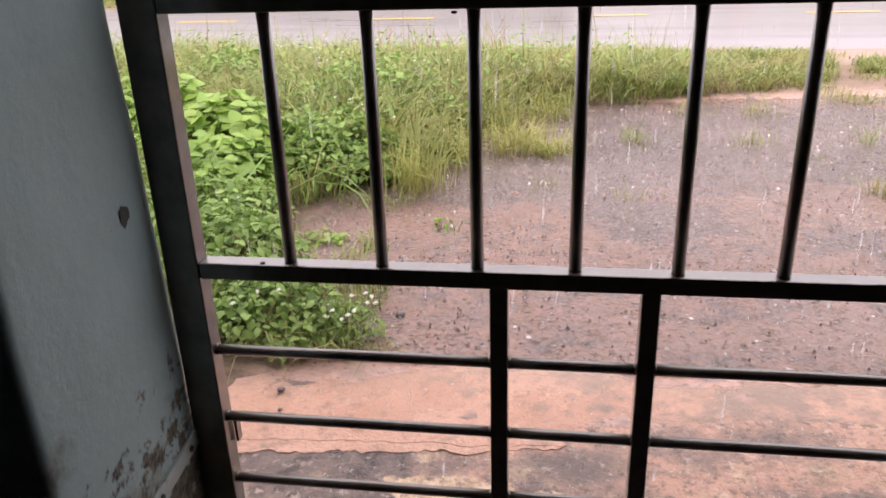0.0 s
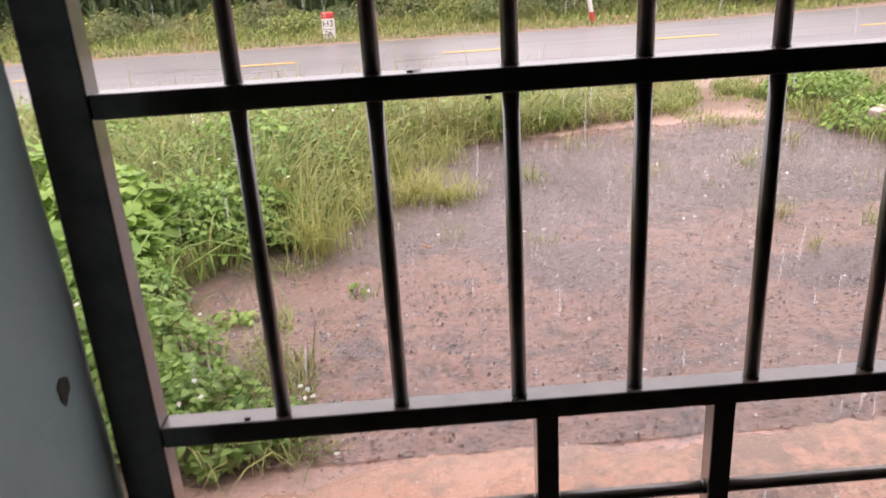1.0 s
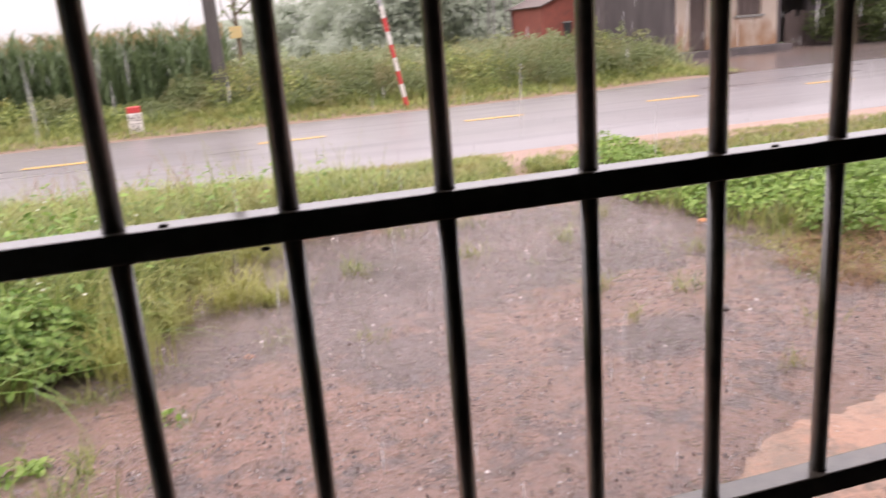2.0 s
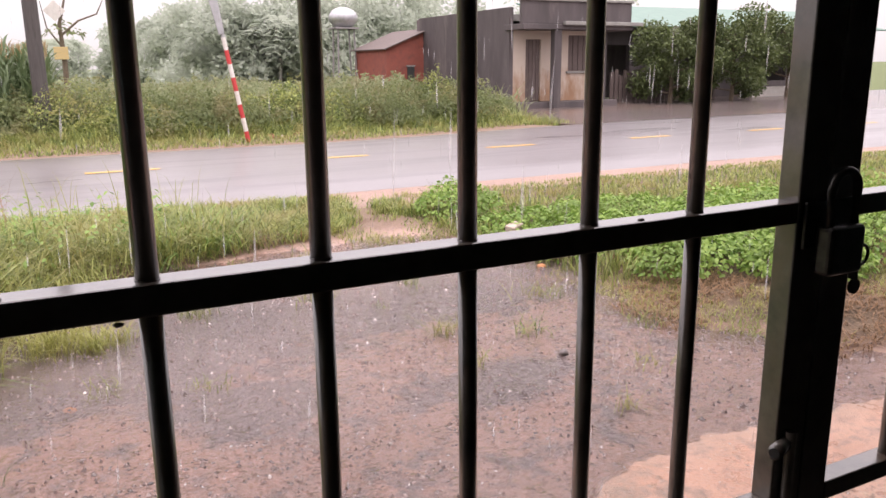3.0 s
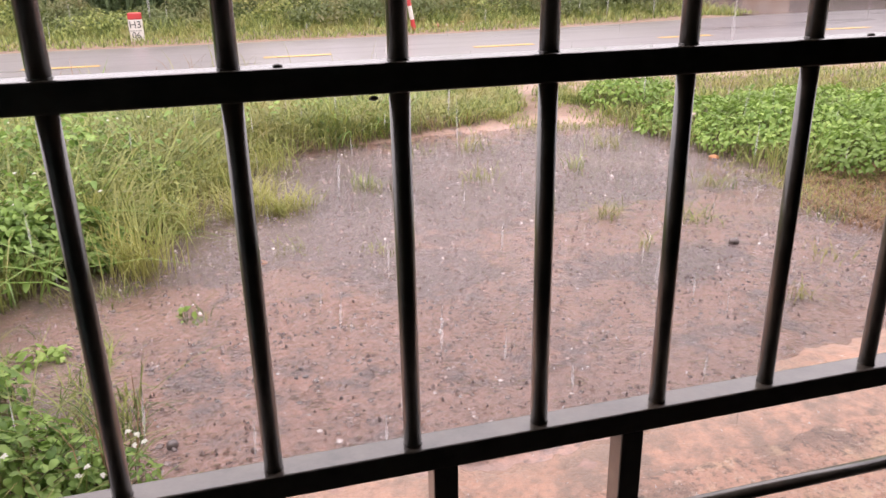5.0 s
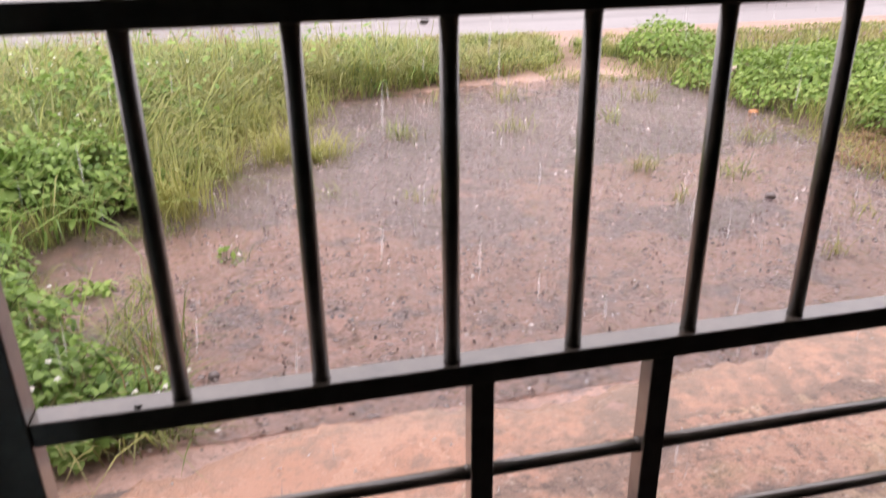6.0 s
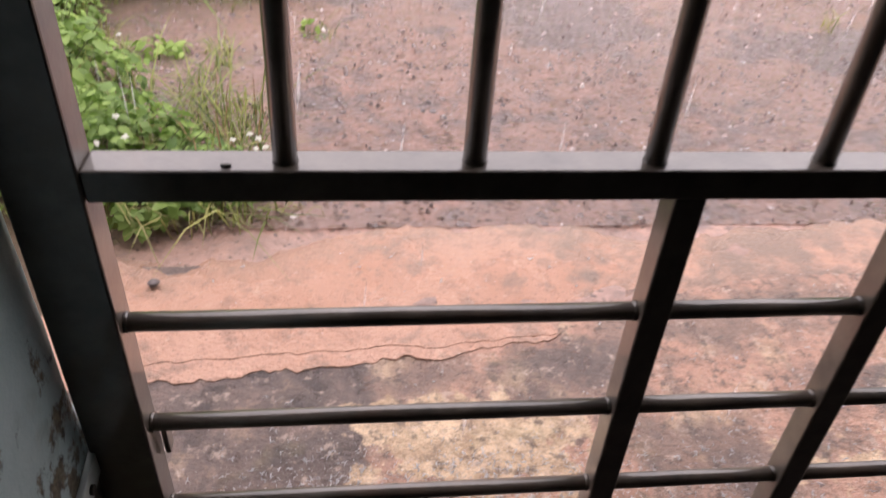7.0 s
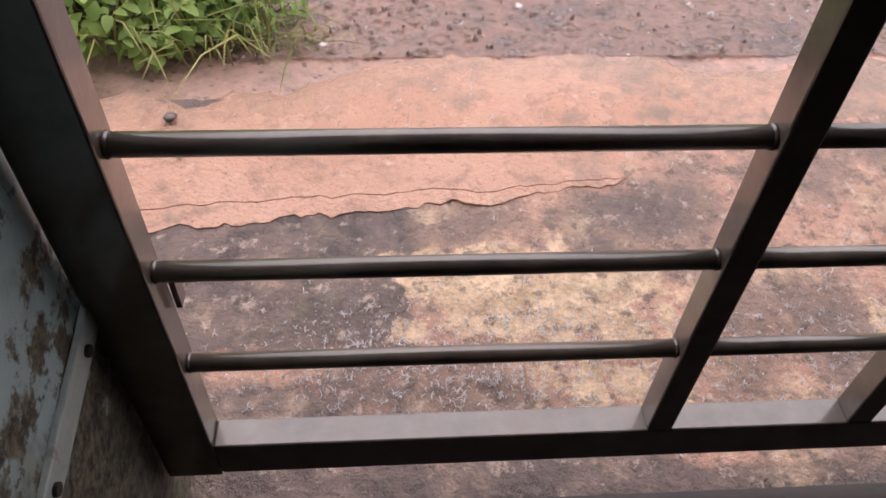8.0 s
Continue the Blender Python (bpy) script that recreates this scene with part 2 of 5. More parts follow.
def mat_leaf(name, c1, c2, c3=None, rough=0.45, lit=0.35):
    m = Mat(name, rough, spec=0.35)
    col = m.mix(m.island(), c1, c2)
    if c3:
        col = m.mix(m.ramp(m.noise(1.7, 4), ((0.48, 0.0), (0.66, 1.0))), col, c3)
    m.color(col)
    tr = m.t.nodes.new("ShaderNodeBsdfTranslucent")
    m.put(col, tr.inputs[0])
    mx = m.t.nodes.new("ShaderNodeMixShader")
    mx.inputs[0].default_value = lit
    m.put(m.b.outputs[0], mx.inputs[1])
    m.put(tr.outputs[0], mx.inputs[2])
    m.put(mx.outputs[0], m.out.inputs[0])
    return m.m


def mat_pier():
    """Grey-green limewash over plaster: rubbed and chipped, bare patches, and black mould spread wider near the floor
    to paint in shade.
    """
    m = Mat("old_grey_green_paint", 0.55)
    big, mid, fine = m.noise(2.4, 5), m.noise(24, 7, 0.7), m.noise(55, 4, 0.75)
    col = m.mix(m.ramp(big, ((0.3, 0.0), (0.7, 1.0))), (0.275, 0.385, 0.40), (0.34, 0.455, 0.47))
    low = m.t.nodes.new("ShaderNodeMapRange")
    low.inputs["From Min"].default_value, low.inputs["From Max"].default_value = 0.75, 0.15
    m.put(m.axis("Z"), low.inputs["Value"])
    # Noise-shaped: mould, plus shade of the low reveal put into the colour.
    grime_shade = m.ramp(m.math("ADD", m.math("MULTIPLY", mid, 0.75), m.math("MULTIPLY", low.outputs[0], 0.46)), ((0.56, 0.0), (0.61, 1.0)))
    col = m.mix(grime_shade, col, m.mix(m.ramp(fine, ((0.4, 0.0), (0.62, 1.0))), (0.018, 0.017, 0.014), (0.15, 0.135, 0.09)))
    bare = m.ramp(m.math("ADD", m.math("MULTIPLY", m.noise(7, 5, shift=(2, 8, 4)), 0.8), m.math("MULTIPLY", low.outputs[0], 0.36)), ((0.56, 0.0), (0.66, 0.8)))
    col = m.mix(m.math("MULTIPLY", bare, 0.75), col, m.mix(m.ramp(fine, ((0.42, 0.0), (0.6, 1.0))), (0.05, 0.05, 0.035), (0.20, 0.19, 0.135)))
    chips = m.ramp(m.noise(40, 4, 0.7, shift=(3, 3, 3)), ((0.70, 0.0), (0.74, 0.8)))
    m.color(m.mix(chips, col, (0.20, 0.22, 0.21)))
    m.rough(m.ramp(mid, ((0.3, 0.35), (0.7, 0.7))))
    m.bump(m.math("ADD", m.math("MULTIPLY", fine, 0.3), m.math("ADD", mid, m.math("MULTIPLY", grime_shade, -0.6))), 0.35, 0.006)
    return m.m


GROUND, WATER, SLAB, SCREED, ASPHALT, PIER = mat_ground(), mat_water(), mat_slab(), mat_screed(), mat_asphalt(), mat_pier()
STEEL = mat_plain("dark_green_painted_steel", (0.042, 0.036, 0.031), (0.135, 0.112, 0.09), 0.34, 17, 0.0, 0.12, (0.11, 0.074, 0.054), (0.5, 0.7))
STEEL.node_tree.nodes["Principled BSDF"].inputs["Coat Weight"].default_value = 1.0
STEEL.node_tree.nodes["Principled BSDF"].inputs["Coat Roughness"].default_value = 0.10
STEEL.node_tree.nodes["Principled BSDF"].inputs["Coat IOR"].default_value = 1.6
RUSTY = mat_plain("worn_grey_green_steel", (0.34, 0.40, 0.39), (0.44, 0.49, 0.47), 0.5, 30, 0.2, 0.3, (0.13, 0.08, 0.05), (0.58, 0.7))
LOCK = mat_plain("dark_iron", (0.035, 0.033, 0.032), (0.07, 0.065, 0.06), 0.35, 60, 0.8, 0.2)
# Near-black room shell: indoor shade as colour, little bounce onto the gate.
PLASTER = mat_plain("room_shade_plaster", (0.03, 0.03, 0.028), (0.045, 0.043, 0.04), 0.85, 5, 0.0, 0.2, (0.06, 0.055, 0.05))
YELLOW = mat_plain("yellow_road_paint", (0.70, 0.42, 0.06), (0.55, 0.32, 0.06), 0.35, 20, 0.0, 0.2, (0.12, 0.1, 0.07), (0.6, 0.75))
WHITE = mat_plain("weathered_white_paint", (0.72, 0.68, 0.64), (0.60, 0.56, 0.52), 0.5, 12, 0.0, 0.2, (0.35, 0.28, 0.22), (0.6, 0.8))
RED = mat_plain("red_paint", (0.55, 0.05, 0.05), (0.45, 0.05, 0.05), 0.45, 12, 0.0, 0.2)
BLACK = mat_plain("black_paint", (0.03, 0.03, 0.03), (0.05, 0.05, 0.05), 0.5, 12)
GALV = mat_plain("galvanised_sheet", (0.42, 0.42, 0.43), (0.55, 0.55, 0.56), 0.4, 9, 0.7, 0.1)
GRASS = mat_leaf("wet_grass", (0.075, 0.12, 0.03), (0.42, 0.46, 0.145), (0.34, 0.31, 0.12))
GRASS_DRY = mat_leaf("yellowing_grass", (0.33, 0.345, 0.095), (0.46, 0.43, 0.16), (0.25, 0.30, 0.08))
STRAW = mat_leaf("dry_seed_stalks", (0.36, 0.22, 0.12), (0.28, 0.18, 0.11))
WEED = mat_leaf("weed_leaves", (0.10, 0.19, 0.04), (0.34, 0.49, 0.125), (0.25, 0.37, 0.095))
LIME = mat_leaf("bright_broad_leaves", (0.22, 0.36, 0.065), (0.36, 0.50, 0.12), (0.18, 0.31, 0.06))
SHRUB = mat_leaf("green_ground_cover", (0.14, 0.25, 0.04), (0.37, 0.50, 0.13), (0.17, 0.26, 0.055))
HEDGE = mat_leaf("roadside_bushes", (0.14, 0.175, 0.075), (0.235, 0.27, 0.115), (0.27, 0.25, 0.125), lit=0.5)
# Field greens lightened so their colour carries the rain haze.
FIELD = mat_leaf("hazed_field_grass", (0.25, 0.285, 0.15), (0.32, 0.35, 0.19), (0.33, 0.31, 0.18), lit=0.5)
CORN = mat_leaf("maize_leaves", (0.12, 0.17, 0.08), (0.19, 0.245, 0.12))
TASSEL = mat_leaf("maize_tassels", (0.42, 0.30, 0.16), (0.34, 0.26, 0.14))
# Leaf colour paled to put the distance haze into the trees.
FAR = mat_leaf("hazed_far_leaves", (0.47, 0.51, 0.43), (0.55, 0.585, 0.50), lit=0.55)
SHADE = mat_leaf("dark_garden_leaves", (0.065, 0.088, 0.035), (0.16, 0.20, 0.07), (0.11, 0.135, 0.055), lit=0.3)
PETAL = mat_leaf("white_petals", (0.75, 0.74, 0.66), (0.8, 0.8, 0.72))
WOODY = mat_plain("bark", (0.10, 0.075, 0.05), (0.17, 0.13, 0.09), 0.8, 18)
STEM = mat_plain("green_stems", (0.10, 0.14, 0.05), (0.15, 0.16, 0.07), 0.6, 18)
CONCRETE = mat_plain("grey_concrete", (0.20, 0.19, 0.18), (0.28, 0.27, 0.25), 0.7, 4, 0.0, 0.3, (0.10, 0.09, 0.08))
DARKWALL = mat_plain("mould_black_render", (0.060, 0.050, 0.052), (0.125, 0.104, 0.105), 0.8, 1.3, 0.0, 0.3, (0.24, 0.20, 0.19), (0.56, 0.75), (1, 1, 0.25))


def mat_cream():
    """Cream render with rust-brown damp stains creeping up unevenly from the plinth."""
    m = Mat("stained_cream_render", 0.75)
    n, s = m.noise(1.6, 6, 0.6), m.noise(2.4, 6, 0.65, (1, 1, 0.4), (5, 3, 1))
    col = m.mix(n, (0.58, 0.50, 0.43), (0.48, 0.39, 0.32))
    up = m.t.nodes.new("ShaderNodeMapRange")
    up.inputs["From Min"].default_value, up.inputs["From Max"].default_value = 1.5, 0.1
    m.put(m.axis("Z"), up.inputs["Value"])
    damp = m.ramp(m.math("ADD", s, m.math("MULTIPLY", up.outputs[0], 0.4)), ((0.6, 0.0), (0.85, 0.9)))
    col = m.mix(damp, col, m.mix(n, (0.36, 0.19, 0.09), (0.24, 0.13, 0.075)))
    m.color(col)
    m.bump(n, 0.2, 0.004)
    return m.m


CREAM = mat_cream()
BRICK = mat_plain("red_brick", (0.30, 0.085, 0.06), (0.22, 0.07, 0.055), 0.8, 5, 0.0, 0.3, (0.14, 0.06, 0.05))
WOOD = mat_plain("dark_weathered_wood", (0.10, 0.075, 0.07), (0.16, 0.12, 0.11), 0.7, 10, 0.0, 0.3, None, (0.5, 0.7), (6, 6, 0.5))
ROOF = mat_plain("grey_roof_sheet", (0.20, 0.19, 0.19), (0.30, 0.28, 0.28), 0.5, 3)
GREENROOF = mat_plain("green_roof_sheet", (0.08, 0.17, 0.13), (0.12, 0.22, 0.17), 0.4, 3)
STONE = mat_plain("wet_stone", (0.10, 0.08, 0.08), (0.20, 0.16, 0.15), 0.3, 30)
PALESTONE = mat_plain("pale_brick_rubble", (0.50, 0.40, 0.34), (0.42, 0.33, 0.28), 0.6, 20)
ORANGE = mat_leaf("fallen_orange_leaf", (0.60, 0.22, 0.10), (0.55, 0.26, 0.12), lit=0.1)
DROPLET = Mat("rain_drops", 0.4)
DROPLET.color((0.9, 0.9, 0.92))
_tr = DROPLET.t.nodes.new("ShaderNodeBsdfTransparent")
_mx = DROPLET.t.nodes.new("ShaderNodeMixShader")
_mx.inputs[0].default_value = 0.78
DROPLET.put(_tr.outputs[0], _mx.inputs[1])
DROPLET.put(DROPLET.b.outputs[0], _mx.inputs[2])
DROPLET.put(_mx.outputs[0], DROPLET.out.inputs[0])
DROPLET = DROPLET.m

UPOLE = mat_plain("dark_weathered_post", (0.06, 0.052, 0.05), (0.10, 0.088, 0.085), 0.75, 6, 0, 0.3, None, (0.5, 0.7), (4, 4, 0.5))
STREAK = Mat("falling_rain", 0.1)
STREAK.color((0.9, 0.89, 0.9))
_tr = STREAK.t.nodes.new("ShaderNodeBsdfTransparent")
_mx = STREAK.t.nodes.new("ShaderNodeMixShader")
_mx.inputs[0].default_value = 0.18
STREAK.put(_tr.outputs[0], _mx.inputs[1])
_tl = STREAK.t.nodes.new("ShaderNodeBsdfTranslucent")
_tl.inputs[0].default_value = (0.95, 0.94, 0.96, 1)
STREAK.put(_tl.outputs[0], _mx.inputs[2])
STREAK.put(_mx.outputs[0], STREAK.out.inputs[0])
STREAK = STREAK.m

def mat_gravel():
    m = Mat("wet_gravel", 0.35)
    m.color(m.ramp(m.island(), ((0.0, (0.10, 0.085, 0.088)), (0.6, (0.22, 0.18, 0.175)), (0.95, (0.32, 0.25, 0.22)), (1.0, (0.45, 0.39, 0.36)))))
    return m.m


GRAVEL = mat_gravel()


def mat_peak():
    m = Mat("splashed_mud_water", 0.2)
    m.color(m.ramp(m.island(), ((0.0, (0.12, 0.09, 0.085)), (0.7, (0.27, 0.195, 0.175)), (0.93, (0.34, 0.26, 0.24)), (1.0, (0.7, 0.62, 0.6)))))
    return m.m


PEAK = mat_peak()

# Unseen inner floor, painted near-black so it bounces little light outward.
INSIDE = mat_plain("room_shade_floor", (0.022, 0.017, 0.015), (0.04, 0.03, 0.026), 0.45, 6, 0, 0.2, (0.02, 0.016, 0.015))
# Far trunks: bark paled to match the haze painted into the leaves.
FARBARK = mat_plain("hazed_bark", (0.26, 0.25, 0.23), (0.32, 0.31, 0.28), 0.8, 4)


# ---- building helpers ----
def mesh_of(name, verts, faces, material, smooth=False):
    me = bpy.data.meshes.new(name)
    me.from_pydata(verts, [], faces)
    me.materials.append(material)
    if smooth:
        me.polygons.foreach_set("use_smooth", [True] * len(me.polygons))
    me.update()
    return me


def part(name, bm, material, parent=None, label="", smooth=False):
    """Link a bmesh as one mesh object, under a thing or a part."""
    me = bpy.data.meshes.new(name)
    bm.to_mesh(me)
    bm.free()
    me.materials.append(material)
    if smooth:
        me.polygons.foreach_set("use_smooth", [True] * len(me.polygons))
    ob = new(name, me)
    ob.parent = parent
    if label:
        ob["label"] = label
    return ob


def empty(name, x=0.0, y=0.0, z=0.0):
    ob = new(name)
    ob.location = (x, y, z)
    ob.empty_display_size = 0.1
    return ob


def box(x0, x1, y0, y1, z0, z1, bevel=0.0, bm=None, seg=2):
    made = bmesh.new()
    bmesh.ops.create_cube(made, size=1)
    for v in made.verts:
        v.co = ((x0 + x1) / 2 + v.co.x * (x1 - x0), (y0 + y1) / 2 + v.co.y * (y1 - y0), (z0 + z1) / 2 + v.co.z * (z1 - z0))
    if bevel:
        bmesh.ops.bevel(made, geom=list(made.edges), offset=bevel, segments=seg, affect="EDGES", profile=0.5)
    if bm is None:
        return made
    me = bpy.data.meshes.new("tmp")
    made.to_mesh(me)
    made.free()
    bm.from_mesh(me)
    bpy.data.meshes.remove(me)
    return bm


def rod(p, q, r0, r1=None, seg=14, bm=None):
    """A round bar from p to q."""
    p, q = Vector(p), Vector(q)
    bm = bm or bmesh.new()
    m = Matrix.Translation((p + q) / 2) @ (q - p).to_track_quat("Z", "Y").to_matrix().to_4x4()
    bmesh.ops.create_cone(bm, cap_ends=True, segments=seg, radius1=r0, radius2=r0 if r1 is None else r1, depth=(q - p).length, matrix=m)
    return bm


def sweep(points, radii, seg=8, bm=None):
    """A tapering tube along points."""
    bm = bm or bmesh.new()
    rings = []
    pts = [Vector(p) for p in points]
    for i, p in enumerate(pts):
        d = (pts[min(i + 1, len(pts) - 1)] - pts[max(i - 1, 0)]).normalized()
        q = d.to_track_quat("Z", "Y")
        rings.append([bm.verts.new(p + q @ Vector((radii[i] * math.cos(a), radii[i] * math.sin(a), 0))) for a in (2 * math.pi * k / seg for k in range(seg))])
    for a, b in zip(rings, rings[1:]):
        for k in range(seg):
            bm.faces.new((a[k], a[(k + 1) % seg], b[(k + 1) % seg], b[k]))
    bm.faces.new(rings[0][::-1])
    bm.faces.new(rings[-1])
    return bm


def value_noise(x, y, scale, seed=0):
    """Smooth lattice noise of arrays, 0 to 1."""
    x, y = np.asarray(x, float) * scale + 37.7 * seed, np.asarray(y, float) * scale + 11.3 * seed
    xi, yi = np.floor(x), np.floor(y)
    fx, fy = x - xi, y - yi
    fx, fy = fx * fx * (3 - 2 * fx), fy * fy * (3 - 2 * fy)

    def h(a, b):
        v = np.sin(a * 127.1 + b * 311.7 + seed * 17.3) * 43758.5453
        return v - np.floor(v)
    return (h(xi, yi) * (1 - fx) + h(xi + 1, yi) * fx) * (1 - fy) + (h(xi, yi + 1) * (1 - fx) + h(xi + 1, yi + 1) * fx) * fy


def fbm(x, y, scale, seed=0, octaves=4):
    total, amp, norm = 0.0, 1.0, 0.0
    for k in range(octaves):
        total = total + amp * value_noise(x, y, scale * 2 ** k, seed + k)
        norm += amp
        amp *= 0.5
    return total / norm


def smooth_step(v, a, b):
    t = np.clip((np.asarray(v, float) - a) / (b - a), 0, 1)
    return t * t * (3 - 2 * t)


RNG = np.random.default_rng(11)


# edges of the puddle in plan: the bank on the west, the ground cover on the east
def west_edge(y):
    return np.interp(y, [1.5, 2.05, 2.5, 3.0, 3.6, 4.0, 4.5, 5.1, 5.8, 6.15, 6.32, 6.55, 6.75, 6.9, 7.5, 8.2], [-0.92, -0.85, -1.0, -1.12, -1.27, -1.0, -0.66, -0.5, -0.25, 0.05, 0.95, 1.6, 2.05, 2.25, 2.5, 2.6])


def east_edge(y):
    return np.interp(y, [1.5, 2.6, 3.4, 4.0, 4.6, 5.2, 5.8, 6.4, 7.0, 8.0], [4.0, 3.5, 3.0, 2.9, 2.9, 2.85, 2.75, 2.7, 2.82, 3.15])


def ground_height(x, y):
    x, y = np.asarray(x, float), np.asarray(y, float)
    west = smooth_step(west_edge(y) - x, -0.08, 0.7)
    east = smooth_step(x - east_edge(y), -0.1, 0.8)
    bank = np.maximum(west, east)
    z = -0.012 - 0.022 * smooth_step(y - 0.25 * x, 2.9, 4.4) + 0.035 * (fbm(x, y, 0.9, 3) - 0.5) + 0.03 * (fbm(x, y, 5, 5) - 0.5) + 0.016 * (fbm(x, y, 24, 8, 2) - 0.5)
    z = np.where(y > 2.2, np.minimum(z, -0.0065 - 0.005 * (y < 2.8)), z)
    z = z + 0.05 * smooth_step(y, 5.9, 6.9) * (1 - bank)
    z = z + 0.004 * smooth_step(y, 2.7, 2.2)
    z = z + bank * (0.09 + 0.05 * (fbm(x, y, 1.5, 2) - 0.5))
    near_road = smooth_step(y, 7.6, 8.6)
    z = z * (1 - near_road) + 0.02 * near_road
    z = np.where(y > 8.8, -0.03, z)
    far = smooth_step(y, 14.9, 16.5)
    z = np.where(y > 14.6, (0.02 + 0.10 * far * (fbm(x, y, 0.5, 4) - 0.2)) * smooth_step(x, 11.0, 9.8) - 0.04 * smooth_step(x, 9.8, 11.0), z)
    z = np.where(y < 1.9, -0.05, z)
    return z


def make_ground():
    far_w = -6 - np.geomspace(0.06, 700, 22)[::-1]
    xs = np.concatenate([far_w, np.arange(-6, 9, 0.045), 9 + np.geomspace(0.06, 700, 24)])
    ys = np.concatenate([-np.geomspace(0.5, 400, 10)[::-1], np.arange(0, 1.85, 0.3), np.arange(1.9, 8.9, 0.045), np.arange(8.9, 17, 0.22), 17 + np.geomspace(0.2, 700, 26)])
    X, Y = np.meshgrid(xs, ys)
    Z = ground_height(X, Y)
    nx, ny = len(xs), len(ys)
    verts = np.stack([X.ravel(), Y.ravel(), Z.ravel()], 1)
    i = (np.arange(ny - 1)[:, None] * nx + np.arange(nx - 1)[None]).ravel()
    faces = np.stack([i, i + 1, i + nx + 1, i + nx], 1)
    me = mesh_of("ground", verts.tolist(), faces.tolist(), GROUND, True)
    x, y = X.ravel(), Y.ravel()
    band = smooth_step(y - 0.15 * x, 3.5, 4.6) * smooth_step(y, 6.6, 5.7) * 0.85
    spots = np.zeros_like(x)
    for cx, cy, rx, ry, s in ((0.5, 3.6, 0.42, 0.28, 1.0), (1.65, 3.4, 0.5, 0.25, 0.95), (0.9, 2.75, 1.3, 0.22, 0.30), (-0.5, 2.9, 0.5, 0.3, 0.35), (1.9, 2.95, 0.5, 0.2, 0.3), (-0.1, 4.3, 0.7, 0.4, 0.35), (-0.5, 3.4, 0.3, 0.25, 0.3), (1.1, 4.9, 1.0, 0.6, 0.35), (0.5, 2.3, 0.8, 0.2, 0.22), (-0.2, 2.6, 0.5, 0.2, 0.22), (2.6, 3.7, 0.5, 0.35, 0.28)):
        spots = np.maximum(spots, s * np.exp(-((x - cx) / rx) ** 2 - ((y - cy) / ry) ** 2))
    gravel = np.clip(band + spots + 0.45 * (fbm(x, y, 1.6, 9) - 0.45) * smooth_step(y, 2.9, 3.9), 0, 1) * smooth_step(y, 6.9, 6.2)
    bank = np.maximum(smooth_step(west_edge(y) - x, -0.05, 0.2), smooth_step(x - east_edge(y), -0.1, 0.3))
    soil = np.where(y < 8.2, bank, 0.25)
    soil = np.maximum(soil, 0.75 * smooth_step(west_edge(y) - x, -0.6, 0.0) * smooth_step(y, 3.3, 4.1) * smooth_step(y, 6.4, 5.6) * (0.4 + 1.2 * fbm(x, y, 4, 99)).clip(0, 1))
    soil = np.maximum(soil, 0.85 * smooth_step(x - east_edge(y), -0.55, 0.0) * smooth_step(y, 2.6, 2.9) * smooth_step(y, 5.2, 4.4) * (0.3 + 1.3 * fbm(x, y, 4, 107)).clip(0, 1))
    soil = np.where((y > 7.9) & (y < 9) & (x > 1.2), 0.35, soil)
    soil = np.where(y > 14.6, 0.75, soil)
    soil = np.maximum(soil, 0.75 * smooth_step(y, 6.3, 6.9) * smooth_step(y, 8.3, 7.6))
    turf = smooth_step(y, 15.6, 17.5)
    for key, values in (("gravel", gravel), ("soil", soil), ("turf", turf)):
        a = me.attributes.new(key, "FLOAT", "POINT")
        a.data.foreach_set("value", np.asarray(values, np.float32))
    return tagged(new("ground", me), "pink-brown clay and gravel yard under rain", "ground", kind="structure")


make_ground()


def make_water():
    xs, ys = np.arange(-2.2, 4.6, 0.2), np.arange(2.2, 7.2, 0.2)
    X, Y = np.meshgrid(xs, ys)
    nx, ny = len(xs), len(ys)
    i = (np.arange(ny - 1)[:, None] * nx + np.arange(nx - 1)[None]).ravel()
    me = mesh_of("water", np.stack([X.ravel(), Y.ravel(), X.ravel() * 0 - 0.004], 1).tolist(), np.stack([i, i + 1, i + nx + 1, i + nx], 1).tolist(), WATER, True)
    return tagged(new("water", me), "shallow muddy rain puddle with drop ripples", "water", kind="structure")


make_water()


def crack_y(x):
    return 1.79 + 0.07 * x + 0.05 * (fbm(x, x * 0 + 3, 3.5, 31) - 0.5) + 0.022 * (fbm(x, x * 0 + 1, 30, 33, 4) - 0.5)


def broken_y(x):
    return crack_y(x) - np.interp(x, [-1.5, -0.75, -0.35, 0.0, 0.05], [0.05, 0.045, 0.04, 0.012, 0.006]) + 0.04 * (fbm(x, x * 0 + 7, 8, 35, 3) - 0.5) + 0.022 * (fbm(x, x * 0 + 4, 45, 36, 2) - 0.5)


def clay_edge(x):
    return np.interp(x, [-2, -0.95, -0.6, -0.2, 0.4, 1.15, 1.45, 2.0, 2.6, 3.6, 5.0], [2.17, 2.16, 2.16, 2.27, 2.22, 2.27, 2.56, 2.60, 2.54, 2.5, 2.5]) + 0.14 * (fbm(x, x * 0 + 5, 2.2, 41) - 0.5) + 0.12 * (fbm(x, x * 0 + 2, 9, 42) - 0.5) + 0.05 * (fbm(x, x * 0 + 4, 34, 44) - 0.5)


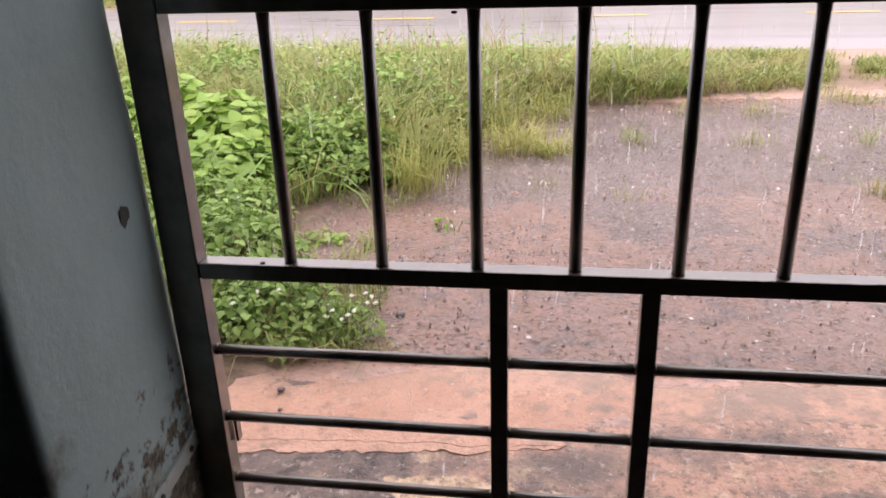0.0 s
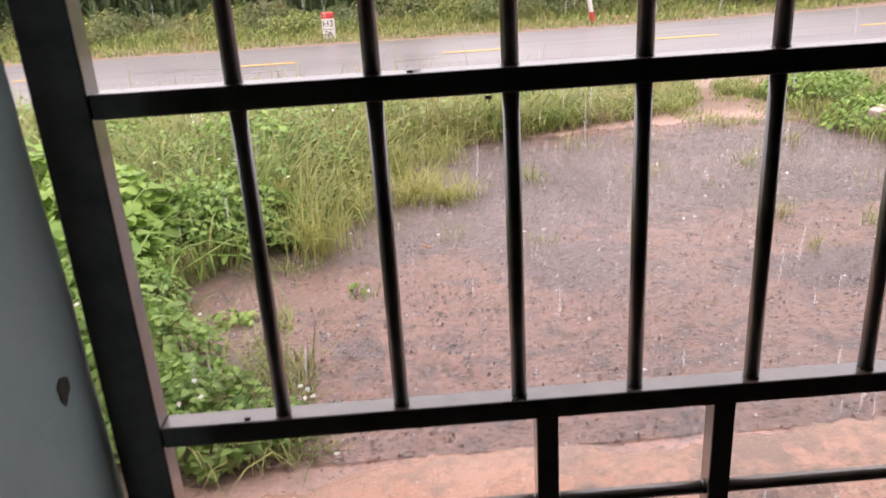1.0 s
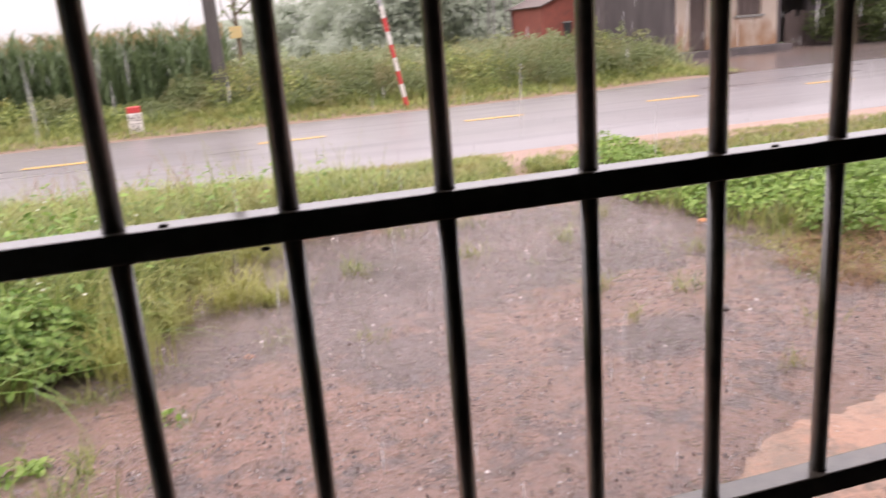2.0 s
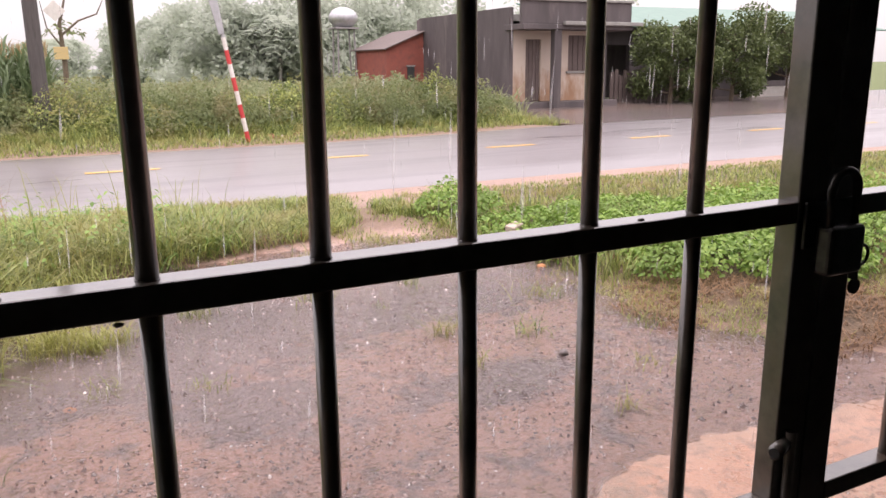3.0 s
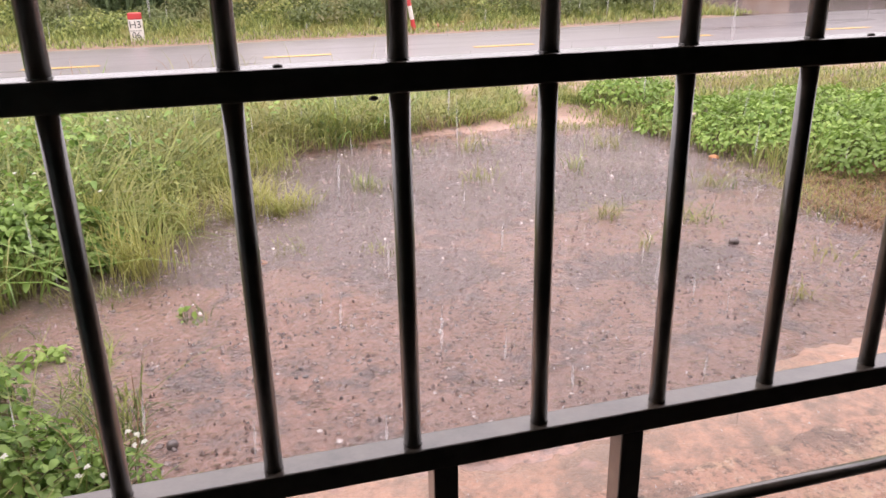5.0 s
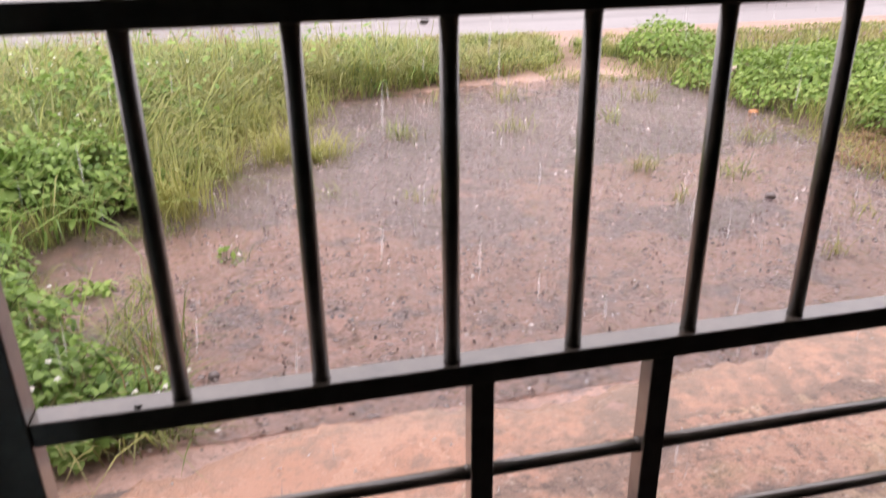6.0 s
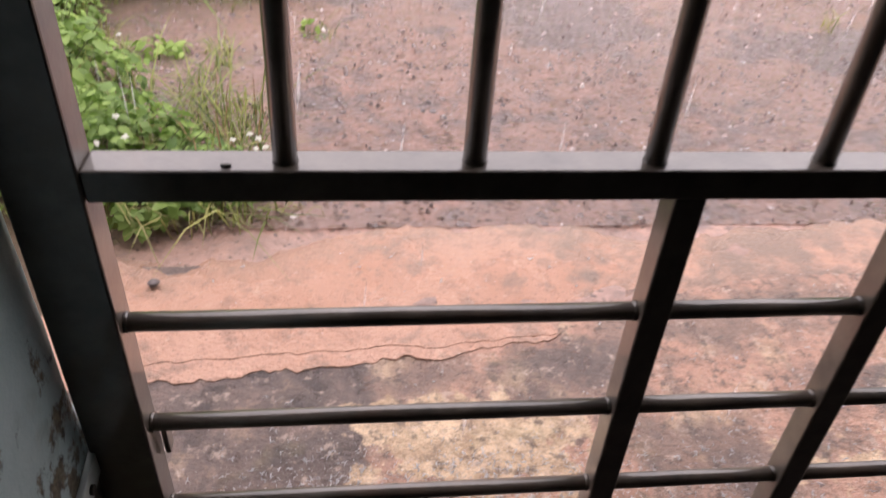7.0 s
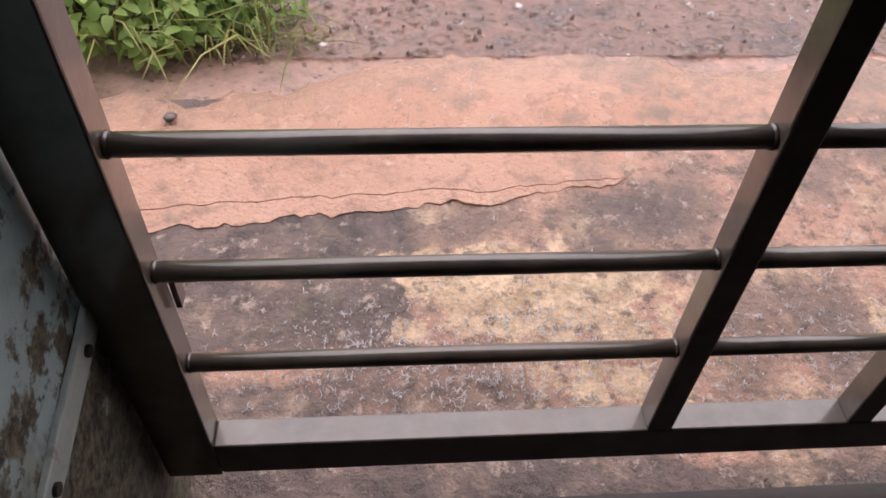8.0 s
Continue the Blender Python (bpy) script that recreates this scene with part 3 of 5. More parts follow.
def layer(name, xs, low, high, rows, z_top, material, taper=0.0, thick=0.02):
    """A thin broken layer between two wavy lines; taper lets its far side sink under the mud."""
    s = np.linspace(0, 1, rows)
    lo, hi = low(xs), high(xs)
    X = np.repeat(xs[None], rows, 0)
    Y = lo[None] + (hi - lo)[None] * s[:, None]
    Z = z_top + 0.005 * (fbm(X, Y, 6, 21) - 0.5) + 0.003 * (fbm(X, Y, 25, 22, 2) - 0.5) - taper * smooth_step(s, 0.72, 1.0)[:, None]
    X, Y, Z = (np.concatenate([a[:1], a, a[-1:]]) for a in (X, Y, Z))
    if taper:
        Z -= 0.016 * (1 - smooth_step(np.concatenate([s[:1], s, s[-1:]]), 0.0, 0.35))[:, None] * smooth_step(X, -0.02, 0.2) * (0.5 + fbm(X, Y, 9, 48))
    Z[0] -= thick
    Z[-1] -= thick
    nx, ny = len(xs), rows + 2
    i = (np.arange(ny - 1)[:, None] * nx + np.arange(nx - 1)[None]).ravel()
    me = mesh_of(name, np.stack([X.ravel(), Y.ravel(), Z.ravel()], 1).tolist(), np.stack([i, i + 1, i + nx + 1, i + nx], 1).tolist(), material)
    a = me.attributes.new("wash", "FLOAT", "POINT")
    if taper:
        film = me.attributes.new("film", "FLOAT", "POINT")
        film.data.foreach_set("value", np.asarray(np.repeat(smooth_step(np.concatenate([s[:1], s, s[-1:]]), 0.35, 0.95), len(xs)), np.float32))
    a.data.foreach_set("value", np.asarray(smooth_step(X.ravel(), -0.35, 0.35) * smooth_step(X.ravel(), 2.0, 1.3), np.float32))
    return tagged(new(name, me), kind="structure", category="screed")


def make_slab():
    xs = np.concatenate([np.arange(-3.2, -1.2, 0.25), np.arange(-1.2, 2.6, 0.025), np.arange(2.6, 6.01, 0.25)])
    ys = np.concatenate([np.arange(-3.6, 0.8, 0.3), np.arange(0.8, 2.06, 0.025)])
    X, Y = np.meshgrid(xs, ys)
    Z = 0.004 * (fbm(X, Y, 5, 55) - 0.5) * smooth_step(Y, 1.2, 1.4)
    nx, ny = len(xs), len(ys)
    i = (np.arange(ny - 1)[:, None] * nx + np.arange(nx - 1)[None]).ravel()
    verts = np.stack([X.ravel(), Y.ravel(), Z.ravel()], 1).tolist()
    faces = np.stack([i, i + 1, i + nx + 1, i + nx], 1).tolist()
    lows = len(verts)
    rim = list(range(nx)) + [r * nx + nx - 1 for r in range(1, ny)] + [(ny - 1) * nx + c for c in range(nx - 2, -1, -1)] + [r * nx for r in range(ny - 2, 0, -1)]
    verts += [(verts[r][0], verts[r][1], -0.25) for r in rim]
    for k in range(len(rim)):
        n = (k + 1) % len(rim)
        faces.append((rim[k], lows + k, lows + n, rim[n]))
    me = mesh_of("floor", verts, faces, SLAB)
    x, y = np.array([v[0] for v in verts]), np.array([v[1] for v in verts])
    # Mould zones; the last term darkens the gate strip to cut bounce.
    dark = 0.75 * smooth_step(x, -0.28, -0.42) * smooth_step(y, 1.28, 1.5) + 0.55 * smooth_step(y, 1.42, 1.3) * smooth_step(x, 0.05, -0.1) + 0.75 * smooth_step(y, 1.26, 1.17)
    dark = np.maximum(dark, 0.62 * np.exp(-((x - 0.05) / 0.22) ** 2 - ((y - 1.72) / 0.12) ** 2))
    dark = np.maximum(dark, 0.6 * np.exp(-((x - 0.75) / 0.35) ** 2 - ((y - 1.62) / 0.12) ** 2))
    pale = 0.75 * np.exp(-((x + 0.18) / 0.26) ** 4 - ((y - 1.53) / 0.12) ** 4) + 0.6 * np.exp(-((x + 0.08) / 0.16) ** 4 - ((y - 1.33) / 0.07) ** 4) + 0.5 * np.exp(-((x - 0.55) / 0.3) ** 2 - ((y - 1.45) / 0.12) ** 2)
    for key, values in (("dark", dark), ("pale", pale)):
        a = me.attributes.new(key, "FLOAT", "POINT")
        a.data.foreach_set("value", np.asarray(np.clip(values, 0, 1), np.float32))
    # Indoors the slab takes the near-black floor colour as shade.
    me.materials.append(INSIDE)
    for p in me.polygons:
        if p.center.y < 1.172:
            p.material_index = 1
    return tagged(new("floor", me), "wet reddish stained concrete slab, mouldy and scoured, blackened indoors for shade", "floor", kind="structure")


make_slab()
screed = layer("screed", np.arange(-2.0, 5.0, 0.012), lambda x: crack_y(x) + 0.0012 + 0.10 * smooth_step(x, 0.0, 0.3) * fbm(x, x * 0, 5, 46), clay_edge, 26, 0.0035, SCREED, 0.035)
tagged(screed, "smooth pink clay-washed screed beyond the gate")
edge_strip = layer("screed_edge", np.arange(-2.0, 0.05, 0.006), broken_y, lambda x: crack_y(x) - 0.0008, 5, 0.003, SCREED)
tagged(edge_strip, "cracked strip of pink screed along the slab")


# ---- road ----
def make_road():
    xs = np.concatenate([-20 - np.geomspace(1, 600, 12)[::-1], np.arange(-20, 30, 0.5), 30 + np.geomspace(0.5, 600, 12)])
    ys = np.linspace(9.0, 14.75, 14)
    X, Y = np.meshgrid(xs, ys)
    wob = 0.12 * (fbm(X, Y * 0, 0.8, 51) - 0.5)
    edge = np.abs((Y - 11.87) / 2.875)
    Y = Y + wob * (edge > 0.9) + 1.1 * smooth_step(X, 4.0, 12.0) * smooth_step(Y, 12.2, 14.7)
    Z = 0.07 - 0.035 * edge ** 2 - 0.05 * (edge > 0.99) + 0.004 * (fbm(X, Y, 0.7, 53) - 0.5)
    nx, ny = len(xs), len(ys)
    i = (np.arange(ny - 1)[:, None] * nx + np.arange(nx - 1)[None]).ravel()
    me = mesh_of("road", np.stack([X.ravel(), Y.ravel(), Z.ravel()], 1).tolist(), np.stack([i, i + 1, i + nx + 1, i + nx], 1).tolist(), ASPHALT, True)
    return tagged(new("road", me), "wet grey asphalt country road", "road", kind="structure")


road = make_road()
for k in range(-9, 14):
    bm = bmesh.new()
    x0 = 0.25 + 3.07 * k
    bmesh.ops.create_grid(bm, x_segments=8, y_segments=1, size=0.5)
    for v in bm.verts:
        v.co = Vector((x0 + 0.475 + v.co.x * 0.95, 11.74 + v.co.y * 0.14, 0.0745))
    part("road_dash", bm, YELLOW, road, "worn yellow centre dash")

# ---- the house that the camera looks out of ----
def shell(name, bm, mat, label):
    return tagged(part(name, bm, mat), label, "wall" if "wall" in name else name.split("_")[0], kind="structure")


def make_pier(name, sign, x_face):
    """A plastered pier with soft corners; its reveal stands at x_face."""
    bm = bmesh.new()
    ys = [0.79 + 0.40 * k / 26 for k in range(27)]
    zs = [2.3 * k / 70 for k in range(71)]
    outline = [(0.5, 0.79)]
    outline += [(0.014 * (1 - math.sin(a)), 0.79 + 0.014 * (1 - math.cos(a))) for a in (math.pi / 2 * k / 3 for k in range(4))]
    outline += [(0.0, 0.83 + 0.31 * k / 14) for k in range(15)]
    outline += [(0.032 * (1 - math.cos(a)), 1.155 + 0.055 * math.sin(a)) for a in (math.pi / 2 * k / 6 for k in range(1, 7))]
    outline += [(0.5, 1.21)]
    rows = []
    for z in zs:
        row = []
        for k, (d, y) in enumerate(outline):
            n = float(fbm(y * 1.0, z, 3.5, 61) - 0.5) * 0.012 + float(fbm(y * 1.0, z, 18, 63) - 0.5) * 0.004
            worn = float(fbm(y * 0, z, 9, 66) - 0.4) * 0.022 * float(smooth_step(z, 0.85, 0.45)) if 0.02 < d < 0.4 else 0.0
            lean = 0.035 * float(smooth_step(z, 0.65, 1.3)) * float(smooth_step(y, 1.05, 1.16)) - 0.05 * float(smooth_step(z, 0.50, 0.43)) * float(smooth_step(y, 1.10, 1.16))
            row.append(bm.verts.new((x_face - sign * (d + n * (d < 0.3)), y - worn - lean, z - 0.002)))
        rows.append(row)
    for a, b in zip(rows, rows[1:]):
        for k in range(len(a) - 1):
            f = (a[k], a[k + 1], b[k + 1], b[k])
            bm.faces.new(f if sign < 0 else f[::-1])
    bmesh.ops.recalc_face_normals(bm, faces=list(bm.faces))
    return tagged(part(name, bm, PIER, smooth=True), "grey-green painted plaster pier, mouldy, chipped and painted darker for shade near the floor", "pier", kind="structure")


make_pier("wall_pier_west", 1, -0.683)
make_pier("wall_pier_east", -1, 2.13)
# Room shell, blackened to keep bounced light off the gate fronts.
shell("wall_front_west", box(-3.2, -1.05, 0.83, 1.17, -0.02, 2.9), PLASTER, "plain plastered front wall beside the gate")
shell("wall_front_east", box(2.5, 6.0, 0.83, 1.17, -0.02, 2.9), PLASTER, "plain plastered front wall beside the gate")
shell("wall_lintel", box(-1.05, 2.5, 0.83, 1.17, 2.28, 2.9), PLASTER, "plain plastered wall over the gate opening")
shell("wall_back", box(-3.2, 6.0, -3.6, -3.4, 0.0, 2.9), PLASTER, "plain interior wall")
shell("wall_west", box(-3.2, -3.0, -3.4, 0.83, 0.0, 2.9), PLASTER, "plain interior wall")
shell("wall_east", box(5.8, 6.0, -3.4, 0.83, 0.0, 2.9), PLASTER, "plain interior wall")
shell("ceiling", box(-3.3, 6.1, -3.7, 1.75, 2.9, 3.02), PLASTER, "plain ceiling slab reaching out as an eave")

# ragged black patch laid on the pier's plaster, painting a hole's inner shade
bm = bmesh.new()
ring = []
hole_x = -0.683 - float(fbm(1.088, 0.921, 3.5, 61) - 0.5) * 0.012 - float(fbm(1.088, 0.921, 18, 63) - 0.5) * 0.004
for k in range(14):
    a = 2 * math.pi * k / 14
    r = 0.014 * (0.6 + 0.7 * random.random())
    ring.append(bm.verts.new((hole_x + 0.0012, 1.088 + r * math.cos(a), 0.921 + 1.3 * r * math.sin(a))))
mid = bm.verts.new((hole_x + 0.0004, 1.09, 0.92))
for k in range(14):
    bm.faces.new((ring[k], ring[(k + 1) % 14], mid))
tagged(part("hole_patch", bm, BLACK), "ragged black patch painting the shade of a hole in the pier plaster", "hole", kind="structure")

# flat iron strap on the pier, with bolt holes
strap = empty("iron_strap", -0.677, 1.05, 0.42)
bm = box(-0.004, 0.004, -0.26, 0.185, -0.016, 0.016, 0.0015)
bmesh.ops.rotate(bm, verts=list(bm.verts), cent=(0, 0, 0), matrix=Matrix.Rotation(radians(7.0), 3, "X"))
part("flat_bar", bm, RUSTY, strap)
for y in (-0.16, -0.03, 0.09):
    part("bolt", rod((0.003, y, y * 0.123), (0.0075, y, y * 0.123), 0.006, seg=10), LOCK, strap, "dark bolt head")
tagged(strap, "worn grey-green iron strap bolted to the pier", "strap")


# ---- the gate ----
GY = 1.192
BARS = (-0.452, -0.290, -0.127, 0.034, 0.198, 0.360, 0.525)


def square_tube(x0, x1, z0, z1, half=0.018):
    return box(x0, x1, GY - half, GY + half, z0, z1, 0.0025)


def weld_bead(x, z, r, flat, gate):
    bm = bmesh.new()
    bmesh.ops.create_uvsphere(bm, u_segments=10, v_segments=6, radius=r, matrix=Matrix.Translation((x, GY, z)) @ Matrix.Diagonal(flat))
    part("weld", bm, STEEL, gate, "", True)


def make_leaf():
    gate = empty("gate_leaf", 0.0, 0.0, 0.0)
    left, right = -0.615, 0.695
    part("stile", square_tube(-0.679, left, 0.112, 1.95, 0.020), STEEL, gate)
    part("stile", square_tube(right, 0.754, 0.112, 1.95, 0.0175), STEEL, gate)
    part("bottom_rail", square_tube(left, right, 0.114, 0.180), STEEL, gate)
    part("top_rail", square_tube(left, right, 1.91, 1.95), STEEL, gate)
    part("rail", square_tube(left, right, 0.771, 0.802), STEEL, gate)
    part("rail", square_tube(left, right, 1.220, 1.250), STEEL, gate)
    for x in BARS:
        part("bar", rod((x, GY, 0.800), (x, GY, 1.222), 0.0106, seg=20), STEEL, gate, "", True)
        part("bar", rod((x, GY, 1.248), (x, GY, 1.912), 0.0106, seg=20), STEEL, gate, "", True)
        for z in (0.803, 1.2505, 1.2195):
            weld_bead(x, z, 0.0116, (1, 1, 0.35, 1), gate)
    posts = (-0.0905, 0.158)
    for x in posts:
        part("post", square_tube(x - 0.0155, x + 0.0155, 0.179, 0.772, 0.0165), STEEL, gate)
    ends = [left, posts[0] - 0.0155, posts[0] + 0.0155, posts[1] - 0.0155, posts[1] + 0.0155, right]
    for z in (0.621, 0.474, 0.329):
        for a, b in zip(ends[::2], ends[1::2]):
            part("rod", rod((a, GY, z), (b, GY, z), 0.0100, seg=20), STEEL, gate, "", True)
            for x in (a + 0.002, b - 0.002):
                weld_bead(x, z, 0.0113, (0.4, 1, 1, 1), gate)
    for x, z in ((-0.245, 1.251), (-0.155, 1.215), (0.43, 1.2505), (-0.5, 0.803)):
        bm = bmesh.new()
        bmesh.ops.create_uvsphere(bm, u_segments=8, v_segments=6, radius=0.0042, matrix=Matrix.Translation((x, GY - 0.009, z)) @ Matrix.Diagonal((1.2, 0.9, 0.6, 1)))
        part("weld_lump", bm, STEEL, gate, "", True)
    part("hinge_tab", box(-0.612, -0.606, GY + 0.012, GY + 0.030, 0.405, 0.455, 0.001), STEEL, gate, "small rusty steel tab")
    for z in (0.35, 1.6):
        part("hinge", rod((-0.690, GY + 0.012, z - 0.05), (-0.690, GY + 0.012, z + 0.05), 0.009), STEEL, gate)
    return gate


gate = make_leaf()
tagged(gate, "dark painted steel gate leaf with round bars", "gate", "gate leaves")
twin = copy_thing(gate, Matrix.Identity(4))
twin.matrix_basis = Matrix.Translation((1.511, 2 * GY, 0)) @ Matrix.Rotation(math.pi, 4, "Z")
tagged(twin, "dark painted steel gate leaf, closed beside its twin", "gate", "gate leaves")

# slide bolt
bolt = empty("slide_bolt", 0.712, 1.172, 0.895)
bm = rod((0.0, 0.0, 0), (-0.044, -0.018, 0.003), 0.0105, seg=18)
part("handle", bm, STEEL, bolt, "open-ended pipe handle", True)
# Black disc on the solid end paints the shade inside the pipe.
part("handle_end_disc", rod((-0.0436, -0.0178, 0.003), (-0.0446, -0.0182, 0.003), 0.0075, seg=14), BLACK, bolt, "black disc painted as the shaded hollow of the pipe")
part("bolt_rod", rod((0.004, -0.006, 0.02), (0.004, -0.006, -0.42), 0.008), STEEL, bolt)
part("bolt_sleeve", rod((0.004, -0.006, -0.1), (0.004, -0.006, -0.2), 0.0115), STEEL, bolt)
tagged(bolt, "steel drop bolt with a pipe handle on the gate", "bolt")

# padlock
lock = empty("padlock", 0.752, 1.150, 1.150)
part("body", box(-0.034, 0.036, -0.014, 0.014, 0.0, 0.068, 0.007, seg=3), LOCK, lock)
part("staple_plate", box(-0.050, 0.050, 0.016, 0.022, 0.035, 0.10, 0.002), LOCK, lock)
pts = [(-0.026, 0, 0.065), (-0.026, 0, 0.115)] + [(-0.026 * math.cos(a), 0, 0.115 + 0.026 * math.sin(a)) for a in (math.pi * k / 10 for k in range(1, 10))] + [(0.026, 0, 0.115), (0.026, 0, 0.065)]
part("shackle", sweep(pts, [0.0065] * len(pts), 12), LOCK, lock, "round iron shackle", True)
part("key", box(0.036, 0.0385, -0.007, 0.007, -0.014, 0.006, 0.001), LOCK, lock, "key hanging in the lock")
pts = [(0.050 + 0.014 * math.cos(a), 0, 0.020 + 0.014 * math.sin(a)) for a in (2 * math.pi * k / 16 for k in range(17))]
part("key_ring", sweep(pts, [0.0024] * 17, 6), LOCK, lock)
part("key_bow", rod((0.041, -0.002, -0.024), (0.041, 0.002, -0.024), 0.011, seg=14), LOCK, lock)
tagged(lock, "dark iron padlock with key on the gate stile", "padlock")


# ---- plants ----
def blades(name, px, py, height, width, material, lean=0.5, parent=None, base=None, droop=0.35):
    """Grass: one curved tapering strip a blade, all in one mesh."""
    n = len(px)
    h = height * (0.55 + 0.6 * RNG.random(n)) if np.isscalar(height) else height
    a = RNG.random(n) * 2 * np.pi
    lean_v = lean * (0.2 + RNG.random(n)) * h
    dx, dy = np.cos(a) * lean_v, np.sin(a) * lean_v
    sx, sy = -np.sin(a), np.cos(a)
    w = width * (0.7 + 0.6 * RNG.random(n))
    bz = ground_height(px, py) - 0.01 if base is None else base
    V = np.zeros((n, 7, 3))
    sag = droop * RNG.random(n)
    for k, (s, wf) in enumerate(((0.0, 0.7), (0.4, 1.0), (0.78, 0.65))):
        for side, j in ((-1, 0), (1, 1)):
            V[:, 2 * k + j, 0] = px + dx * s ** 1.8 + side * sx * w * wf / 2
            V[:, 2 * k + j, 1] = py + dy * s ** 1.8 + side * sy * w * wf / 2
            V[:, 2 * k + j, 2] = bz + h * (s - sag * s ** 3)
    V[:, 6, 0], V[:, 6, 1], V[:, 6, 2] = px + dx * 1.1, py + dy * 1.1, bz + h * (1 - sag)
    b = np.arange(n)[:, None] * 7
    quads = np.concatenate([b + np.array([[0, 1, 3, 2]]), b + np.array([[2, 3, 5, 4]])])
    tris = b + np.array([[4, 5, 6]])
    me = mesh_of(name, V.reshape(-1, 3).tolist(), quads.tolist() + tris.tolist(), material, True)
    ob = new(name, me)
    ob.parent = parent
    return ob


def leaf_mesh(name, P, N, D, size, material, wide=0.55, fold=0.25, parent=None, fine=False):
    """Leaves at P, facing N, pointing along D: folded along the midrib, in one mesh; fine ones have a rounder outline."""
    n = len(P)
    D = D - N * np.sum(D * N, 1, keepdims=True)
    D /= np.linalg.norm(D, axis=1, keepdims=True) + 1e-9
    S = np.cross(N, D)
    L = (size * (0.6 + 0.7 * RNG.random(n)))[:, None]
    W = L * wide / 2
    rows = ((0.10, 0.62, 0.10), (0.34, 1.0, 0.30), (0.62, 0.86, 0.26), (0.85, 0.45, 0.05)) if fine else ((0.3, 0.9, 0.3), (0.65, 0.75, 0.2))
    curl = L * (0.10 + 0.25 * RNG.random(n))[:, None]
    V = [P]
    for s, w, up in rows:
        mid = P + D * L * s - N * curl * s * s
        V += [mid + S * W * w + N * L * fold * up * w, mid, mid - S * W * w + N * L * fold * up * w]
    V.append(P + D * L - N * curl)
    k = len(V)
    b = np.arange(n)[:, None] * k
    tris = np.concatenate([b + np.array([t]) for t in ((0, 2, 1), (0, 3, 2), (k - 4, k - 3, k - 1), (k - 3, k - 2, k - 1))])
    quads = np.concatenate([b + np.array([q]) for r in range(len(rows) - 1) for q in ((3 * r + 1, 3 * r + 2, 3 * r + 5, 3 * r + 4), (3 * r + 2, 3 * r + 3, 3 * r + 6, 3 * r + 5))])
    me = mesh_of(name, np.stack(V, 1).reshape(-1, 3).tolist(), quads.tolist() + tris.tolist(), material, True)
    ob = new(name, me)
    ob.parent = parent
    return ob


def unit(v):
    return v / (np.linalg.norm(v, axis=1, keepdims=True) + 1e-9)


def clump_leaves(name, cx, cy, rx, ry, h, n, size, material, parent=None, z0=None, wide=0.55, flat=0.8, seed=0, fine=False):
    """Leaves over an uneven, hollowed mound."""
    u, a = np.sqrt(RNG.random(n)), RNG.random(n) * 2 * np.pi
    x, y = cx + rx * u * np.cos(a), cy + ry * u * np.sin(a)
    lump = 0.45 + 0.9 * fbm(x, y, 3.2 / max(0.3, min(rx, ry)), 70 + seed)
    top = h * np.sqrt(np.clip(1 - u ** 2 * 0.85, 0, 1)) * lump
    z = (ground_height(x, y) if z0 is None else z0) + top * (0.25 + 0.75 * RNG.random(n) ** 0.45)
    P = np.stack([x, y, z], 1)
    out = np.stack([np.cos(a) * u, np.sin(a) * u, np.full(n, 0.0)], 1)
    N = unit(np.array([[0, 0, 1.0]]) * flat + out * 0.55 + 1.1 * (RNG.random((n, 3)) - 0.5))
    D = unit(0.7 * out + 2.2 * (RNG.random((n, 3)) - 0.5) + np.array([[0, 0, -0.1]]))
    return leaf_mesh(name, P, N, D, size, material, wide, parent=parent, fine=fine)


def stems(name, cx, cy, rx, ry, h, n, material, parent, r=0.003, z0=None):
    bm = bmesh.new()
    for k in range(n):
        a, u = random.random() * 2 * math.pi, math.sqrt(random.random())
        bx, by = cx + rx * 0.35 * u * math.cos(a), cy + ry * 0.35 * u * math.sin(a)
        b = (float(ground_height(bx, by)) if z0 is None else z0) - 0.01
        tx, ty, tz = cx + rx * u * math.cos(a), cy + ry * u * math.sin(a), b + h * (0.5 + 0.45 * random.random())
        sweep([(bx, by, b), ((bx * 2 + tx) / 3, (by * 2 + ty) / 3, b + (tz - b) * 0.5), (tx, ty, tz)], [r, r * 0.8, r * 0.4], 5, bm)
    return tagged(part(name, bm, material, parent), kind="stuff")


def weed(name, label, cx, cy, rx, ry, h, n, size, material, wide=0.55, category="plant", group="", flowers=0, seed=0, flat=0.8):
    thing = empty(name, 0, 0, 0)
    stems("stem_tangle", cx, cy, rx, ry, h, max(6, n // 60), STEM, thing)
    clump_leaves("foliage", cx, cy, rx, ry, h, n, size, material, thing, wide=wide, seed=seed, flat=flat, fine=True)
    if flowers:
        a, u = RNG.random(flowers) * 2 * np.pi, np.sqrt(RNG.random(flowers))
        x, y = cx + rx * u * np.cos(a), cy + ry * u * np.sin(a)
        z = ground_height(x, y) + h * (0.85 + 0.35 * RNG.random(flowers))
        P = np.repeat(np.stack([x, y, z], 1), 5, 0)
        pa = np.tile(np.arange(5) * 2 * np.pi / 5, flowers)
        D = np.stack([np.cos(pa), np.sin(pa), np.full(len(pa), 0.2)], 1)
        N = np.tile(np.array([[0, -0.3, 1.0]]), (len(pa), 1))
        tagged(leaf_mesh("blossom", P, unit(N), D, 0.010, PETAL, 0.8, parent=thing), kind="stuff")
    return tagged(thing, label, category, group)


